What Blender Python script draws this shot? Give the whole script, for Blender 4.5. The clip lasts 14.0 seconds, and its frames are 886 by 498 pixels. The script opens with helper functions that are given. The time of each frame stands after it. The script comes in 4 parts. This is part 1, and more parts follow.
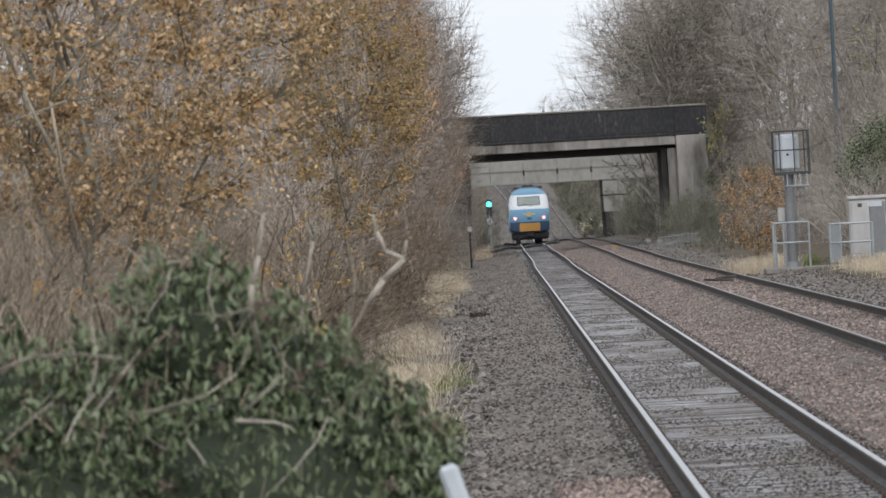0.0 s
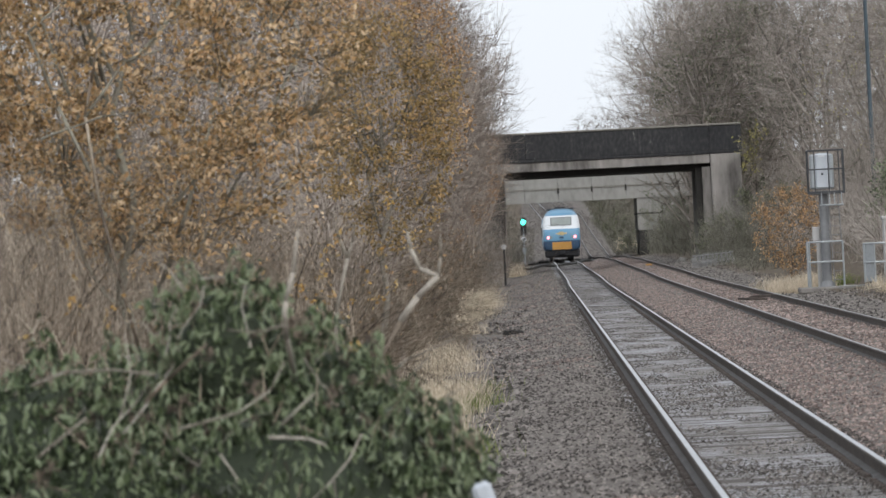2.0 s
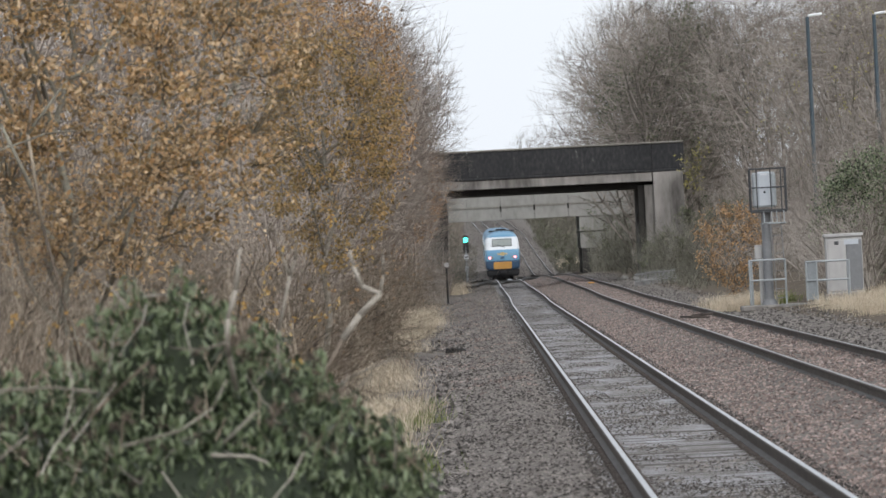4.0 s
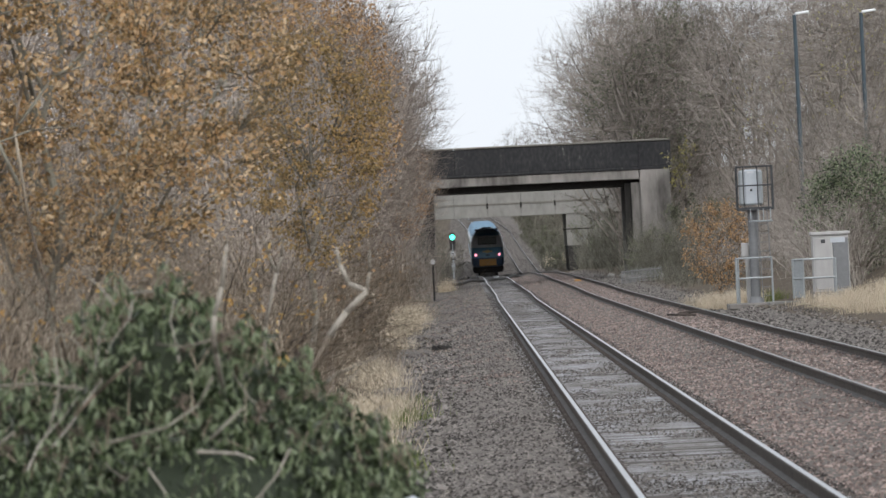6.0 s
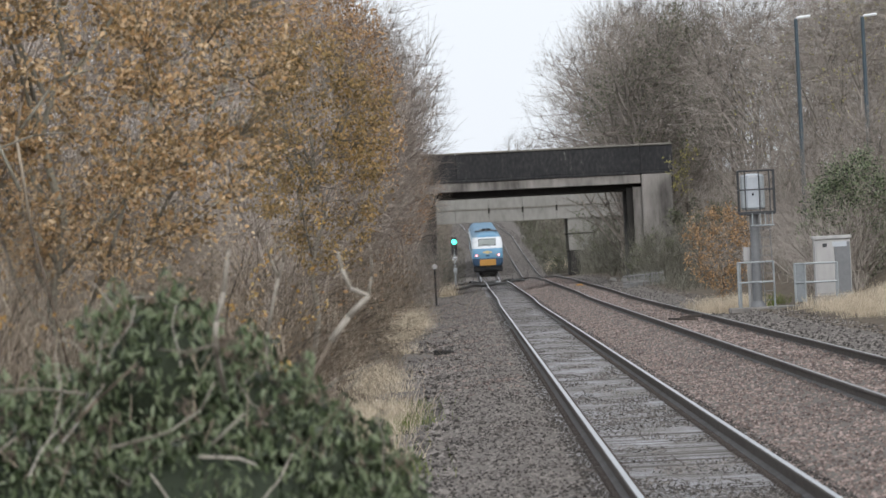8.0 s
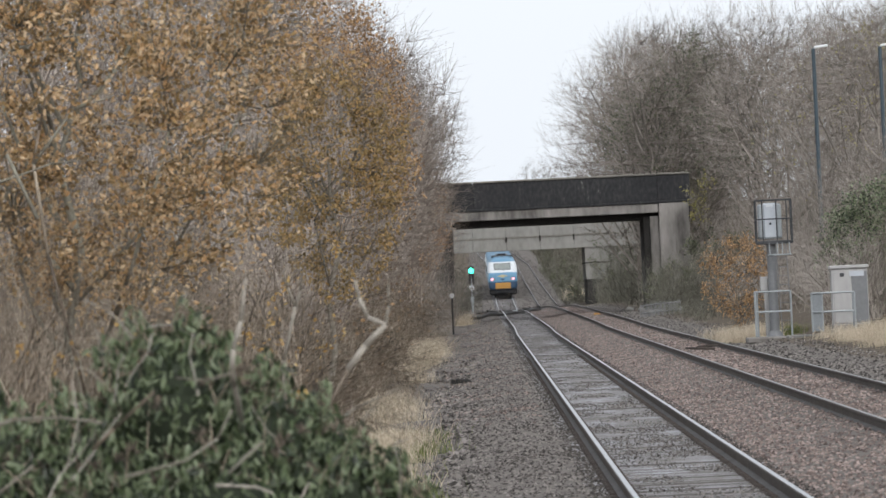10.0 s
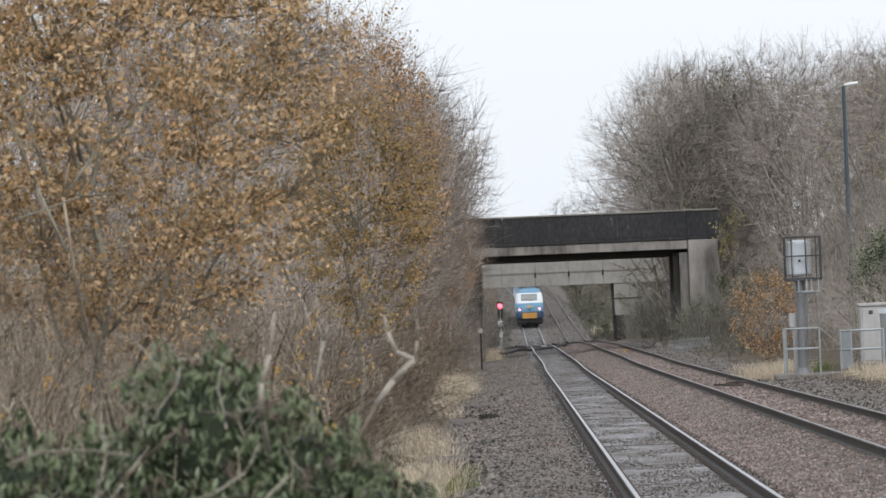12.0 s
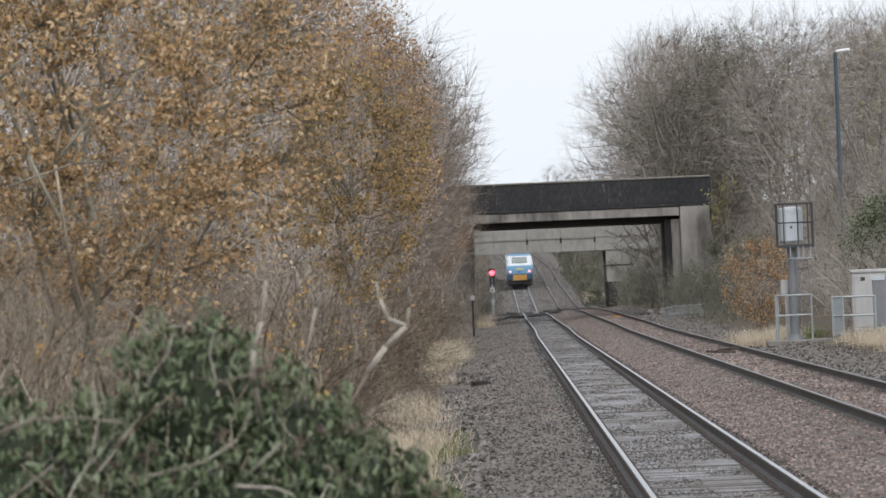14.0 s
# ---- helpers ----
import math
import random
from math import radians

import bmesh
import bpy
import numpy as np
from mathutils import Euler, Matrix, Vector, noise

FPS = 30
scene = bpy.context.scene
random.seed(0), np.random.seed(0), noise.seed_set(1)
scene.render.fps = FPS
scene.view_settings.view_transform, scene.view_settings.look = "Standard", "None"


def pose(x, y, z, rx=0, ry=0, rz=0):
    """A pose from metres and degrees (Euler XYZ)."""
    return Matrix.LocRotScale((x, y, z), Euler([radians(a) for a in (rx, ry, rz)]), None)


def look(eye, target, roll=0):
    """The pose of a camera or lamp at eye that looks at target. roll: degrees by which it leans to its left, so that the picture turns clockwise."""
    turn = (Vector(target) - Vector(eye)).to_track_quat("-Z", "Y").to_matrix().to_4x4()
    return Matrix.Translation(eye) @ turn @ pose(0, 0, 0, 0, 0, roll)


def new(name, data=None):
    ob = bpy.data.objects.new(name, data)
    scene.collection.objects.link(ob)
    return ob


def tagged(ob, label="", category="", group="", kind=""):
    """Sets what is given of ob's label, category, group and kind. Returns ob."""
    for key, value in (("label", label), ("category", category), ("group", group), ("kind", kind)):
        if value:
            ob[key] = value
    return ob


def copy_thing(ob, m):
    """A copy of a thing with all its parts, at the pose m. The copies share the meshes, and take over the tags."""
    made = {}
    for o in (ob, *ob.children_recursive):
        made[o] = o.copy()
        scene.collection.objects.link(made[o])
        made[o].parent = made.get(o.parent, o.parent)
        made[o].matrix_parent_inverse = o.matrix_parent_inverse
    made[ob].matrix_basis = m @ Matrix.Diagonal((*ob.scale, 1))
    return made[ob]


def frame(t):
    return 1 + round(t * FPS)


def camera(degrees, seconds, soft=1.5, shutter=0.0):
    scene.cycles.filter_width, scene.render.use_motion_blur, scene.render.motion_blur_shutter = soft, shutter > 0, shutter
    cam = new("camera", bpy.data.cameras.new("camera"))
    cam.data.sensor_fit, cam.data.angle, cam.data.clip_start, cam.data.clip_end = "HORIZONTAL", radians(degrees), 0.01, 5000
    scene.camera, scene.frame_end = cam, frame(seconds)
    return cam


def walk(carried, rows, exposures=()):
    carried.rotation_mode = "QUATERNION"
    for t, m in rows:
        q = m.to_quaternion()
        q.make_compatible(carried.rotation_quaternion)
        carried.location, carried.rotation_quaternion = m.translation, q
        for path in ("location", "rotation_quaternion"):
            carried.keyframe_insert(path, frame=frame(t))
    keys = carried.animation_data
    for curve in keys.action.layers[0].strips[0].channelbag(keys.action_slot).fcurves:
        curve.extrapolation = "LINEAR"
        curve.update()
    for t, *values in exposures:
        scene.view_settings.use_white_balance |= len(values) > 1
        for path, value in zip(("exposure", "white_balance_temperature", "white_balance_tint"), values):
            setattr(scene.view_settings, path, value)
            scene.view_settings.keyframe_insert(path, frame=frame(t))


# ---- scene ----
EYE = 2.05
cam = camera(6.0, 14.0, soft=1.5)
cam.data.dof.use_dof, cam.data.dof.focus_distance, cam.data.dof.aperture_fstop = True, 170.0, 13.0
# seconds, yaw, pitch, roll: the eye stands still and only swings
TURNS = [
    (0.0, 0.3775, -0.1961, 3.2), (0.5, 0.4415, -0.1955, 3.11), (1.0, 0.5297, -0.1801, 3.07), (1.5, 0.5679, -0.1446, 3.01),
    (2.0, 0.6097, -0.0652, 2.92), (2.5, 0.5421, 0.0041, 2.98), (3.0, 0.53, 0.0137, 2.92), (3.5, 0.367, 0.0127, 2.95),
    (4.0, 0.2191, 0.0365, 2.87), (6.5, 0.129, 0.0109, 2.74), (7.0, 0.1076, 0.0206, 2.82), (7.2, 0.141, 0.0121, 2.83),
    (9.3, 0.1391, 0.1894, 2.84), (9.5, 0.2653, 0.2158, 2.8), (10.0, 0.2562, 0.2475, 2.75), (10.5, 0.2722, 0.2903, 2.64),
    (11.0, 0.2906, 0.3436, 2.59), (11.5, 0.3566, 0.4619, 2.45), (12.0, 0.4514, 0.4928, 2.4), (12.5, 0.45, 0.499, 2.43),
    (13.0, 0.4295, 0.4506, 2.48), (13.5, 0.3749, 0.3685, 2.44), (14.0, 0.3969, 0.2663, 2.45),
]
walk(cam, [(t, pose(0, 0, EYE, 90 + p, r, y)) for t, y, p, r in TURNS])

# ---- light: a white overcast winter sky ----
world = bpy.data.worlds.new("overcast_sky")
world.use_nodes = True
scene.world = world
wn, wl = world.node_tree.nodes, world.node_tree.links
sky = wn.new("ShaderNodeTexSky")
sky.sky_type, sky.sun_disc = "NISHITA", False
sky.sun_elevation, sky.sun_rotation = radians(32), radians(160)
sky.air_density, sky.dust_density, sky.ozone_density = 1.0, 6.0, 1.0
pale = wn.new("ShaderNodeHueSaturation")
pale.inputs["Saturation"].default_value = 0.12
cloud = wn.new("ShaderNodeMix")
cloud.data_type, cloud.inputs[0].default_value = "RGBA", 0.6
cloud.inputs[7].default_value = (7.9, 8.35, 8.95, 1)
wl.new(sky.outputs[0], pale.inputs["Color"])
wl.new(pale.outputs[0], cloud.inputs[6])
wl.new(cloud.outputs[2], wn["Background"].inputs["Color"])
wn["Background"].inputs["Strength"].default_value = 0.175
sun = new("sun", bpy.data.lights.new("sun", "SUN"))
sun.data.energy, sun.data.angle, sun.data.color = 0.6, radians(25), (1.0, 0.985, 0.96)
sun.matrix_world = look((0, 0, 60), (-12, 33, 38))
scene.view_settings.exposure = 0.06


# ---- materials ----
def mat(name, colours, scale=8.0, rough=0.85, metal=0.0, bump=0.3, fine=6.0, island=0.0, obj=0.0, spec=0.3, stretch=(1, 1, 1), glow=None, stain=0.25, leaf=False, placed=False):
    """Colours run through a ramp by noise at two scales; island and obj shift the ramp piece by piece."""
    m = bpy.data.materials.new(name)
    m.use_nodes = True
    n, l = m.node_tree.nodes, m.node_tree.links
    b = n["Principled BSDF"]
    b.inputs["Roughness"].default_value, b.inputs["Metallic"].default_value = rough, metal
    b.inputs["Specular IOR Level"].default_value = spec
    co, mp = n.new("ShaderNodeTexCoord"), n.new("ShaderNodeMapping")
    mp.inputs["Scale"].default_value = stretch
    l.new(n.new("ShaderNodeNewGeometry").outputs["Position"] if placed else co.outputs["Object"], mp.inputs["Vector"])
    big, small = n.new("ShaderNodeTexNoise"), n.new("ShaderNodeTexNoise")
    for tex, s in ((big, scale), (small, scale * fine)):
        tex.inputs["Scale"].default_value, tex.inputs["Detail"].default_value = s, 5
        l.new(mp.outputs[0], tex.inputs["Vector"])
    mix = n.new("ShaderNodeMath")
    mix.operation = "MULTIPLY_ADD"
    mix.inputs[1].default_value = stain * 2
    l.new(big.outputs["Fac"], mix.inputs[0])
    half = n.new("ShaderNodeMath")
    half.operation = "MULTIPLY_ADD"
    half.inputs[1].default_value, half.inputs[2].default_value = 1 - stain * 2, 0.0
    l.new(small.outputs["Fac"], half.inputs[0])
    l.new(half.outputs[0], mix.inputs[2])
    last = mix.outputs[0]
    for amount, node, out in ((island, "ShaderNodeNewGeometry", "Random Per Island"), (obj, "ShaderNodeObjectInfo", "Random")):
        if amount:
            src, add, sub = n.new(node), n.new("ShaderNodeMath"), n.new("ShaderNodeMath")
            sub.operation, sub.inputs[1].default_value = "SUBTRACT", 0.5
            add.operation, add.inputs[1].default_value = "MULTIPLY_ADD", amount
            l.new(src.outputs[out], sub.inputs[0])
            l.new(sub.outputs[0], add.inputs[0])
            l.new(last, add.inputs[2])
            last = add.outputs[0]
    ramp = n.new("ShaderNodeValToRGB")
    e = ramp.color_ramp.elements
    for i, c in enumerate(colours):
        at = 0.25 + 0.5 * i / max(1, len(colours) - 1)
        el = e[i] if i < 2 else e.new(at)
        el.position, el.color = at, (*c, 1)
    l.new(last, ramp.inputs[0])
    l.new(ramp.outputs[0], b.inputs["Base Color"])
    if bump:
        bp = n.new("ShaderNodeBump")
        bp.inputs["Strength"].default_value, bp.inputs["Distance"].default_value = bump, 0.02
        l.new(small.outputs["Fac"], bp.inputs["Height"])
        l.new(bp.outputs[0], b.inputs["Normal"])
    if leaf:
        lit, two = n.new("ShaderNodeBsdfTranslucent"), n.new("ShaderNodeMixShader")
        two.inputs[0].default_value = 0.4
        l.new(ramp.outputs[0], lit.inputs["Color"])
        l.new(b.outputs[0], two.inputs[1])
        l.new(lit.outputs[0], two.inputs[2])
        l.new(two.outputs[0], n["Material Output"].inputs["Surface"])
    if glow:
        b.inputs["Emission Color"].default_value, b.inputs["Emission Strength"].default_value = (*glow[0], 1), glow[1]
    return m


BALLAST = mat("ballast_grey", [(0.055, 0.047, 0.041), (0.11, 0.095, 0.085), (0.18, 0.158, 0.142)], 0.35, 0.95, fine=40, bump=1.0, stain=0.2)
CRIB = mat("oily_crib_ballast", [(0.03, 0.026, 0.023), (0.065, 0.056, 0.05), (0.12, 0.105, 0.095)], 0.6, 0.9, fine=30, bump=1.0, stain=0.2)
STONES = mat("ballast_stone", [(0.038, 0.034, 0.031), (0.096, 0.087, 0.08), (0.22, 0.2, 0.186)], 0.3, 0.95, fine=30, island=0.85, bump=0, stain=0.42)
PINK = mat("ballast_pink_granite", [(0.07, 0.055, 0.05), (0.175, 0.135, 0.12), (0.34, 0.27, 0.245)], 0.3, 0.95, fine=30, island=0.5, bump=0, stain=0.3)
DARKSTONE = mat("oily_stone_and_rail_shade", [(0.025, 0.022, 0.02), (0.06, 0.052, 0.047), (0.11, 0.098, 0.088)], 0.4, 0.9, fine=20, island=0.6, bump=0)
EARTH = mat("earth_leaf_litter", [(0.03, 0.022, 0.014), (0.075, 0.055, 0.036), (0.12, 0.1, 0.06)], 0.5, 0.97, fine=20, bump=0.8)
RAILTOP = mat("worn_rail_steel", [(0.2, 0.21, 0.225), (0.33, 0.345, 0.37)], 3, 0.33, metal=1.0, bump=0.05, stretch=(1, 0.05, 1))
RAILWEB = mat("rusty_rail_web", [(0.03, 0.025, 0.023), (0.062, 0.05, 0.044), (0.105, 0.084, 0.07)], 2, 0.8, fine=20)
RAILFOOT = mat("grey_rail_foot", [(0.045, 0.042, 0.04), (0.085, 0.08, 0.078), (0.14, 0.137, 0.138)], 2, 0.85, bump=0.1, fine=9)
RAILDULL = mat("dull_rail_steel", [(0.13, 0.125, 0.12), (0.22, 0.22, 0.225)], 3, 0.5, metal=0.8, bump=0.05, stretch=(1, 0.05, 1))
SLEEPER = mat("weathered_concrete_sleeper", [(0.1, 0.09, 0.082), (0.165, 0.156, 0.152), (0.25, 0.25, 0.262), (0.34, 0.343, 0.362)], 1.3, 0.75, fine=7, obj=0.1, stain=0.33, stretch=(1, 0.16, 1), placed=True)
CONCRETE = mat("bridge_concrete", [(0.022, 0.02, 0.019), (0.095, 0.088, 0.082), (0.2, 0.187, 0.175), (0.27, 0.252, 0.238), (0.34, 0.32, 0.3)], 0.85, 0.9, fine=5, stretch=(1, 1, 0.3), stain=0.38)
PALECON = mat("pale_bridge_concrete", [(0.12, 0.116, 0.105), (0.205, 0.2, 0.187), (0.26, 0.255, 0.24)], 0.4, 0.9, fine=9, stretch=(1, 1, 0.4), stain=0.3)
SOOT = mat("sooty_parapet", [(0.012, 0.012, 0.0135), (0.02, 0.02, 0.022), (0.028, 0.028, 0.03), (0.044, 0.043, 0.044), (0.2, 0.195, 0.185)], 1.0, 0.9, fine=7, stretch=(1, 1, 0.5), stain=0.18)
COPING = mat("parapet_coping", [(0.12, 0.11, 0.1), (0.24, 0.23, 0.2)], 1.2, 0.9)
# Near-black: shade under the bridges put into the colour; drain outlets share it.
SHADEDRAIN = mat("shade_and_drain_black", [(0.015, 0.014, 0.013), (0.035, 0.032, 0.03)], 1, 0.9)
TWIG = mat("grey_brown_twig", [(0.105, 0.093, 0.081), (0.195, 0.171, 0.15), (0.31, 0.277, 0.245)], 0.6, 0.9, island=0.5, obj=0.3, bump=0)
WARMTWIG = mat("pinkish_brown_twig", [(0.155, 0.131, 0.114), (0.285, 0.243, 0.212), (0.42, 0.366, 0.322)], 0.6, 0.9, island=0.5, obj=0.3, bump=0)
BRAMBLE = mat("brown_bramble_stem", [(0.06, 0.047, 0.037), (0.19, 0.15, 0.115), (0.38, 0.32, 0.25)], 0.5, 0.9, island=0.9, bump=0)
BARK = mat("grey_bark", [(0.09, 0.078, 0.065), (0.19, 0.17, 0.14), (0.32, 0.29, 0.25)], 5, 0.9, island=0.3, bump=0.5)
PALEBARK = mat("pale_bare_branch", [(0.2, 0.18, 0.15), (0.33, 0.3, 0.26), (0.42, 0.39, 0.34)], 9, 0.85)
OAKLEAF = mat("orange_brown_oak_leaf", [(0.19, 0.132, 0.07), (0.41, 0.275, 0.125), (0.555, 0.345, 0.175), (0.66, 0.5, 0.32)], 2.2, 0.65, island=0.8, bump=0, stain=0.35, leaf=True)
GOLDLEAF = mat("olive_gold_leaf", [(0.16, 0.115, 0.055), (0.32, 0.23, 0.1), (0.44, 0.29, 0.135)], 0.7, 0.65, island=0.7, bump=0, leaf=True)
RUSTLEAF = mat("rust_brown_leaf", [(0.18, 0.1, 0.055), (0.36, 0.21, 0.11), (0.5, 0.31, 0.16)], 0.5, 0.7, island=0.7, bump=0, leaf=True)
FOXLEAF = mat("fox_red_brown_leaf", [(0.2, 0.125, 0.07), (0.4, 0.245, 0.12), (0.54, 0.35, 0.19)], 1.5, 0.7, island=0.8, bump=0, leaf=True)
IVYLEAF = mat("dark_ivy_leaf", [(0.026, 0.038, 0.018), (0.068, 0.095, 0.044), (0.125, 0.165, 0.08), (0.25, 0.295, 0.18)], 1.2, 0.34, island=0.95, bump=0, spec=0.5, leaf=True)
SHRUBLEAF = mat("dull_green_leaf", [(0.05, 0.058, 0.034), (0.1, 0.112, 0.066), (0.165, 0.17, 0.105)], 0.5, 0.6, island=0.7, bump=0, leaf=True)
SHRUBTWIG = mat("greenish_bramble", [(0.055, 0.052, 0.042), (0.1, 0.096, 0.075), (0.17, 0.162, 0.13)], 0.4, 0.85, island=0.6, bump=0)
YELLOWLEAF = mat("yellow_green_leaf", [(0.18, 0.17, 0.06), (0.34, 0.31, 0.11), (0.45, 0.4, 0.16)], 0.7, 0.65, island=0.7, bump=0, leaf=True)
ORANGELEAF = mat("bright_orange_leaf", [(0.34, 0.195, 0.06), (0.48, 0.3, 0.1), (0.57, 0.42, 0.18)], 2, 0.6, island=0.7, bump=0, leaf=True)
DRYHEAD = mat("dry_brown_seed_head", [(0.05, 0.04, 0.032), (0.12, 0.095, 0.075), (0.2, 0.165, 0.13)], 3, 0.95, island=0.6, bump=0)
# Green-black colour for the shade painted deep in the ivy.
IVYSHADE = mat("ivy_inner_shade", [(0.02, 0.026, 0.016), (0.04, 0.052, 0.03)], 9, 0.8)
FENCEGREY = mat("dull_fence_steel", [(0.16, 0.162, 0.162), (0.27, 0.275, 0.28)], 3, 0.7)
LICHEN = mat("lichened_oak_bark", [(0.1, 0.09, 0.07), (0.2, 0.185, 0.15), (0.34, 0.33, 0.27)], 3, 0.9, island=0.5, bump=0.3)
STRAW = mat("dry_straw_grass", [(0.38, 0.32, 0.235), (0.58, 0.49, 0.37), (0.72, 0.63, 0.5)], 0.5, 0.9, island=0.6, bump=0, leaf=True)
GRASS = mat("green_grass", [(0.06, 0.09, 0.02), (0.14, 0.18, 0.05), (0.25, 0.26, 0.1)], 0.5, 0.9, island=0.6, bump=0, leaf=True)
GALV = mat("galvanised_steel", [(0.24, 0.26, 0.27), (0.36, 0.385, 0.4)], 3, 0.5, metal=0.35, bump=0.1)
GREYPAINT = mat("grey_painted_steel", [(0.13, 0.135, 0.14), (0.2, 0.205, 0.215)], 2, 0.55)
DARKSTEEL = mat("dark_steel", [(0.03, 0.032, 0.035), (0.07, 0.072, 0.078)], 2, 0.6)
WHITEPAINT = mat("white_paint", [(0.62, 0.64, 0.66), (0.76, 0.78, 0.8)], 2, 0.5, bump=0.05)
CABINET = mat("pale_grey_cabinet", [(0.3, 0.295, 0.292), (0.42, 0.415, 0.41)], 1.2, 0.6, stretch=(1, 1, 0.4))
SIGNALBACK = mat("blue_grey_signal_casing", [(0.36, 0.39, 0.43), (0.46, 0.49, 0.53)], 2, 0.5, bump=0.05)
BLUEPOLE = mat("dark_blue_grey_pole", [(0.035, 0.05, 0.065), (0.06, 0.085, 0.1)], 2, 0.5)
BLUE = mat("mid_blue_train_paint", [(0.085, 0.2, 0.31), (0.115, 0.255, 0.375)], 0.8, 0.35, bump=0.02)
NAVY = mat("navy_train_paint", [(0.02, 0.045, 0.085), (0.035, 0.068, 0.12)], 0.8, 0.4, bump=0.02)
WHITE = mat("white_train_paint", [(0.5, 0.52, 0.54), (0.58, 0.6, 0.62)], 0.8, 0.35, bump=0.02)
ROOF = mat("dusty_blue_roof", [(0.05, 0.13, 0.21), (0.09, 0.2, 0.3)], 0.9, 0.6, bump=0.05)
YELLOW = mat("yellow_warning_panel", [(0.3, 0.155, 0.035), (0.4, 0.21, 0.05)], 1.5, 0.5, bump=0.02)
GLASS = mat("grey_windscreen", [(0.16, 0.18, 0.17), (0.26, 0.28, 0.27)], 0.7, 0.12, bump=0, spec=0.6)
BLACK = mat("black_underframe", [(0.008, 0.008, 0.009), (0.025, 0.025, 0.028)], 2, 0.8)
EMBLEM = mat("pale_gold_emblem", [(0.4, 0.3, 0.14), (0.5, 0.42, 0.24)], 4, 0.5, bump=0)
TAIL = mat("lit_tail_lamp", [(0.9, 0.3, 0.3), (0.9, 0.4, 0.4)], 4, 0.4, bump=0, glow=((1.0, 0.3, 0.4), 2.2))
GREENLIT = mat("lit_green_lens", [(0.1, 0.9, 0.6), (0.1, 0.9, 0.6)], 4, 0.4, bump=0, glow=((0.05, 1.0, 0.62), 6.0))
REDLIT = mat("lit_red_lens", [(0.9, 0.1, 0.1), (0.9, 0.1, 0.1)], 4, 0.4, bump=0, glow=((1.0, 0.07, 0.12), 6.0))
RUBBER = mat("black_rubber_cable", [(0.012, 0.011, 0.011), (0.03, 0.028, 0.026)], 4, 0.7)


# ---- mesh tools ----
def link(name, me, material, parent=None, label=""):
    for m in material if isinstance(material, (list, tuple)) else [material]:
        me.materials.append(m)
    ob = new(name, me)
    ob.parent = parent
    return tagged(ob, label)


def part(name, bm, material, parent=None, label="", smooth=False):
    me = bpy.data.meshes.new(name)
    bm.normal_update()
    bm.to_mesh(me)
    bm.free()
    if smooth:
        me.shade_smooth()
    return link(name, me, material, parent, label)


def raw(name, verts, faces, material, parent=None, label="", smooth=False):
    me = bpy.data.meshes.new(name)
    me.from_pydata(np.asarray(verts).tolist(), [], np.asarray(faces).tolist() if not isinstance(faces, list) else faces)
    if smooth:
        me.shade_smooth()
    return link(name, me, material, parent, label)


def empty(name, at, label, category, group="", kind=""):
    ob = new(name)
    ob.matrix_world = pose(*at)
    return tagged(ob, label, category, group, kind)


def box(size, at=(0, 0, 0), bevel=0.01, turn=(0, 0, 0), bm=None):
    bm = bm or bmesh.new()
    made = bmesh.ops.create_cube(bm, size=1.0)["verts"]
    bmesh.ops.transform(bm, matrix=pose(*at, *turn) @ Matrix.Diagonal((*size, 1)), verts=made)
    if bevel:
        edges = {e for v in made for e in v.link_edges}
        bmesh.ops.bevel(bm, geom=list(edges), offset=bevel, segments=1, affect="EDGES")
    return bm


def tube(p0, p1, r0, r1=None, n=10, bm=None):
    bm = bm or bmesh.new()
    a, b = Vector(p0), Vector(p1)
    m = Matrix.Translation((a + b) / 2) @ (b - a).to_track_quat("Z", "Y").to_matrix().to_4x4()
    bmesh.ops.create_cone(bm, cap_ends=True, segments=n, radius1=r0, radius2=r0 if r1 is None else r1, depth=(b - a).length, matrix=m)
    return bm


def sticks(seg):
    """Three-sided tapered pieces: rows of x0 y0 z0 x1 y1 z1 r0 r1 into vertices and quads."""
    s = np.asarray(seg, float)
    p, q, d = s[:, :3], s[:, 3:6], s[:, 3:6] - s[:, :3]
    d /= np.linalg.norm(d, axis=1, keepdims=True) + 1e-9
    ref = np.where(np.abs(d[:, 2:3]) > 0.9, [[1.0, 0, 0]], [[0, 0, 1.0]])
    u = np.cross(d, ref)
    u /= np.linalg.norm(u, axis=1, keepdims=True) + 1e-9
    w = np.cross(d, u)
    v = np.empty((len(s), 6, 3))
    for k in range(3):
        o = math.cos(k * 2.0944) * u + math.sin(k * 2.0944) * w
        v[:, k], v[:, 3 + k] = p + o * s[:, 6:7], q + o * s[:, 7:8]
    base = np.arange(len(s))[:, None] * 6
    f = np.concatenate([base + np.array([[k, (k + 1) % 3, 3 + (k + 1) % 3, 3 + k]]) for k in range(3)])
    return v.reshape(-1, 3), f


def twiglets(seg):
    """Thin twigs as two-sided folded slivers."""
    v, f = sticks(seg)
    fine = np.tile(np.asarray(seg)[:, 6] < 0.0125, 2)
    fine[: len(seg)] = False
    return v, f[: 2 * len(seg)][~fine]


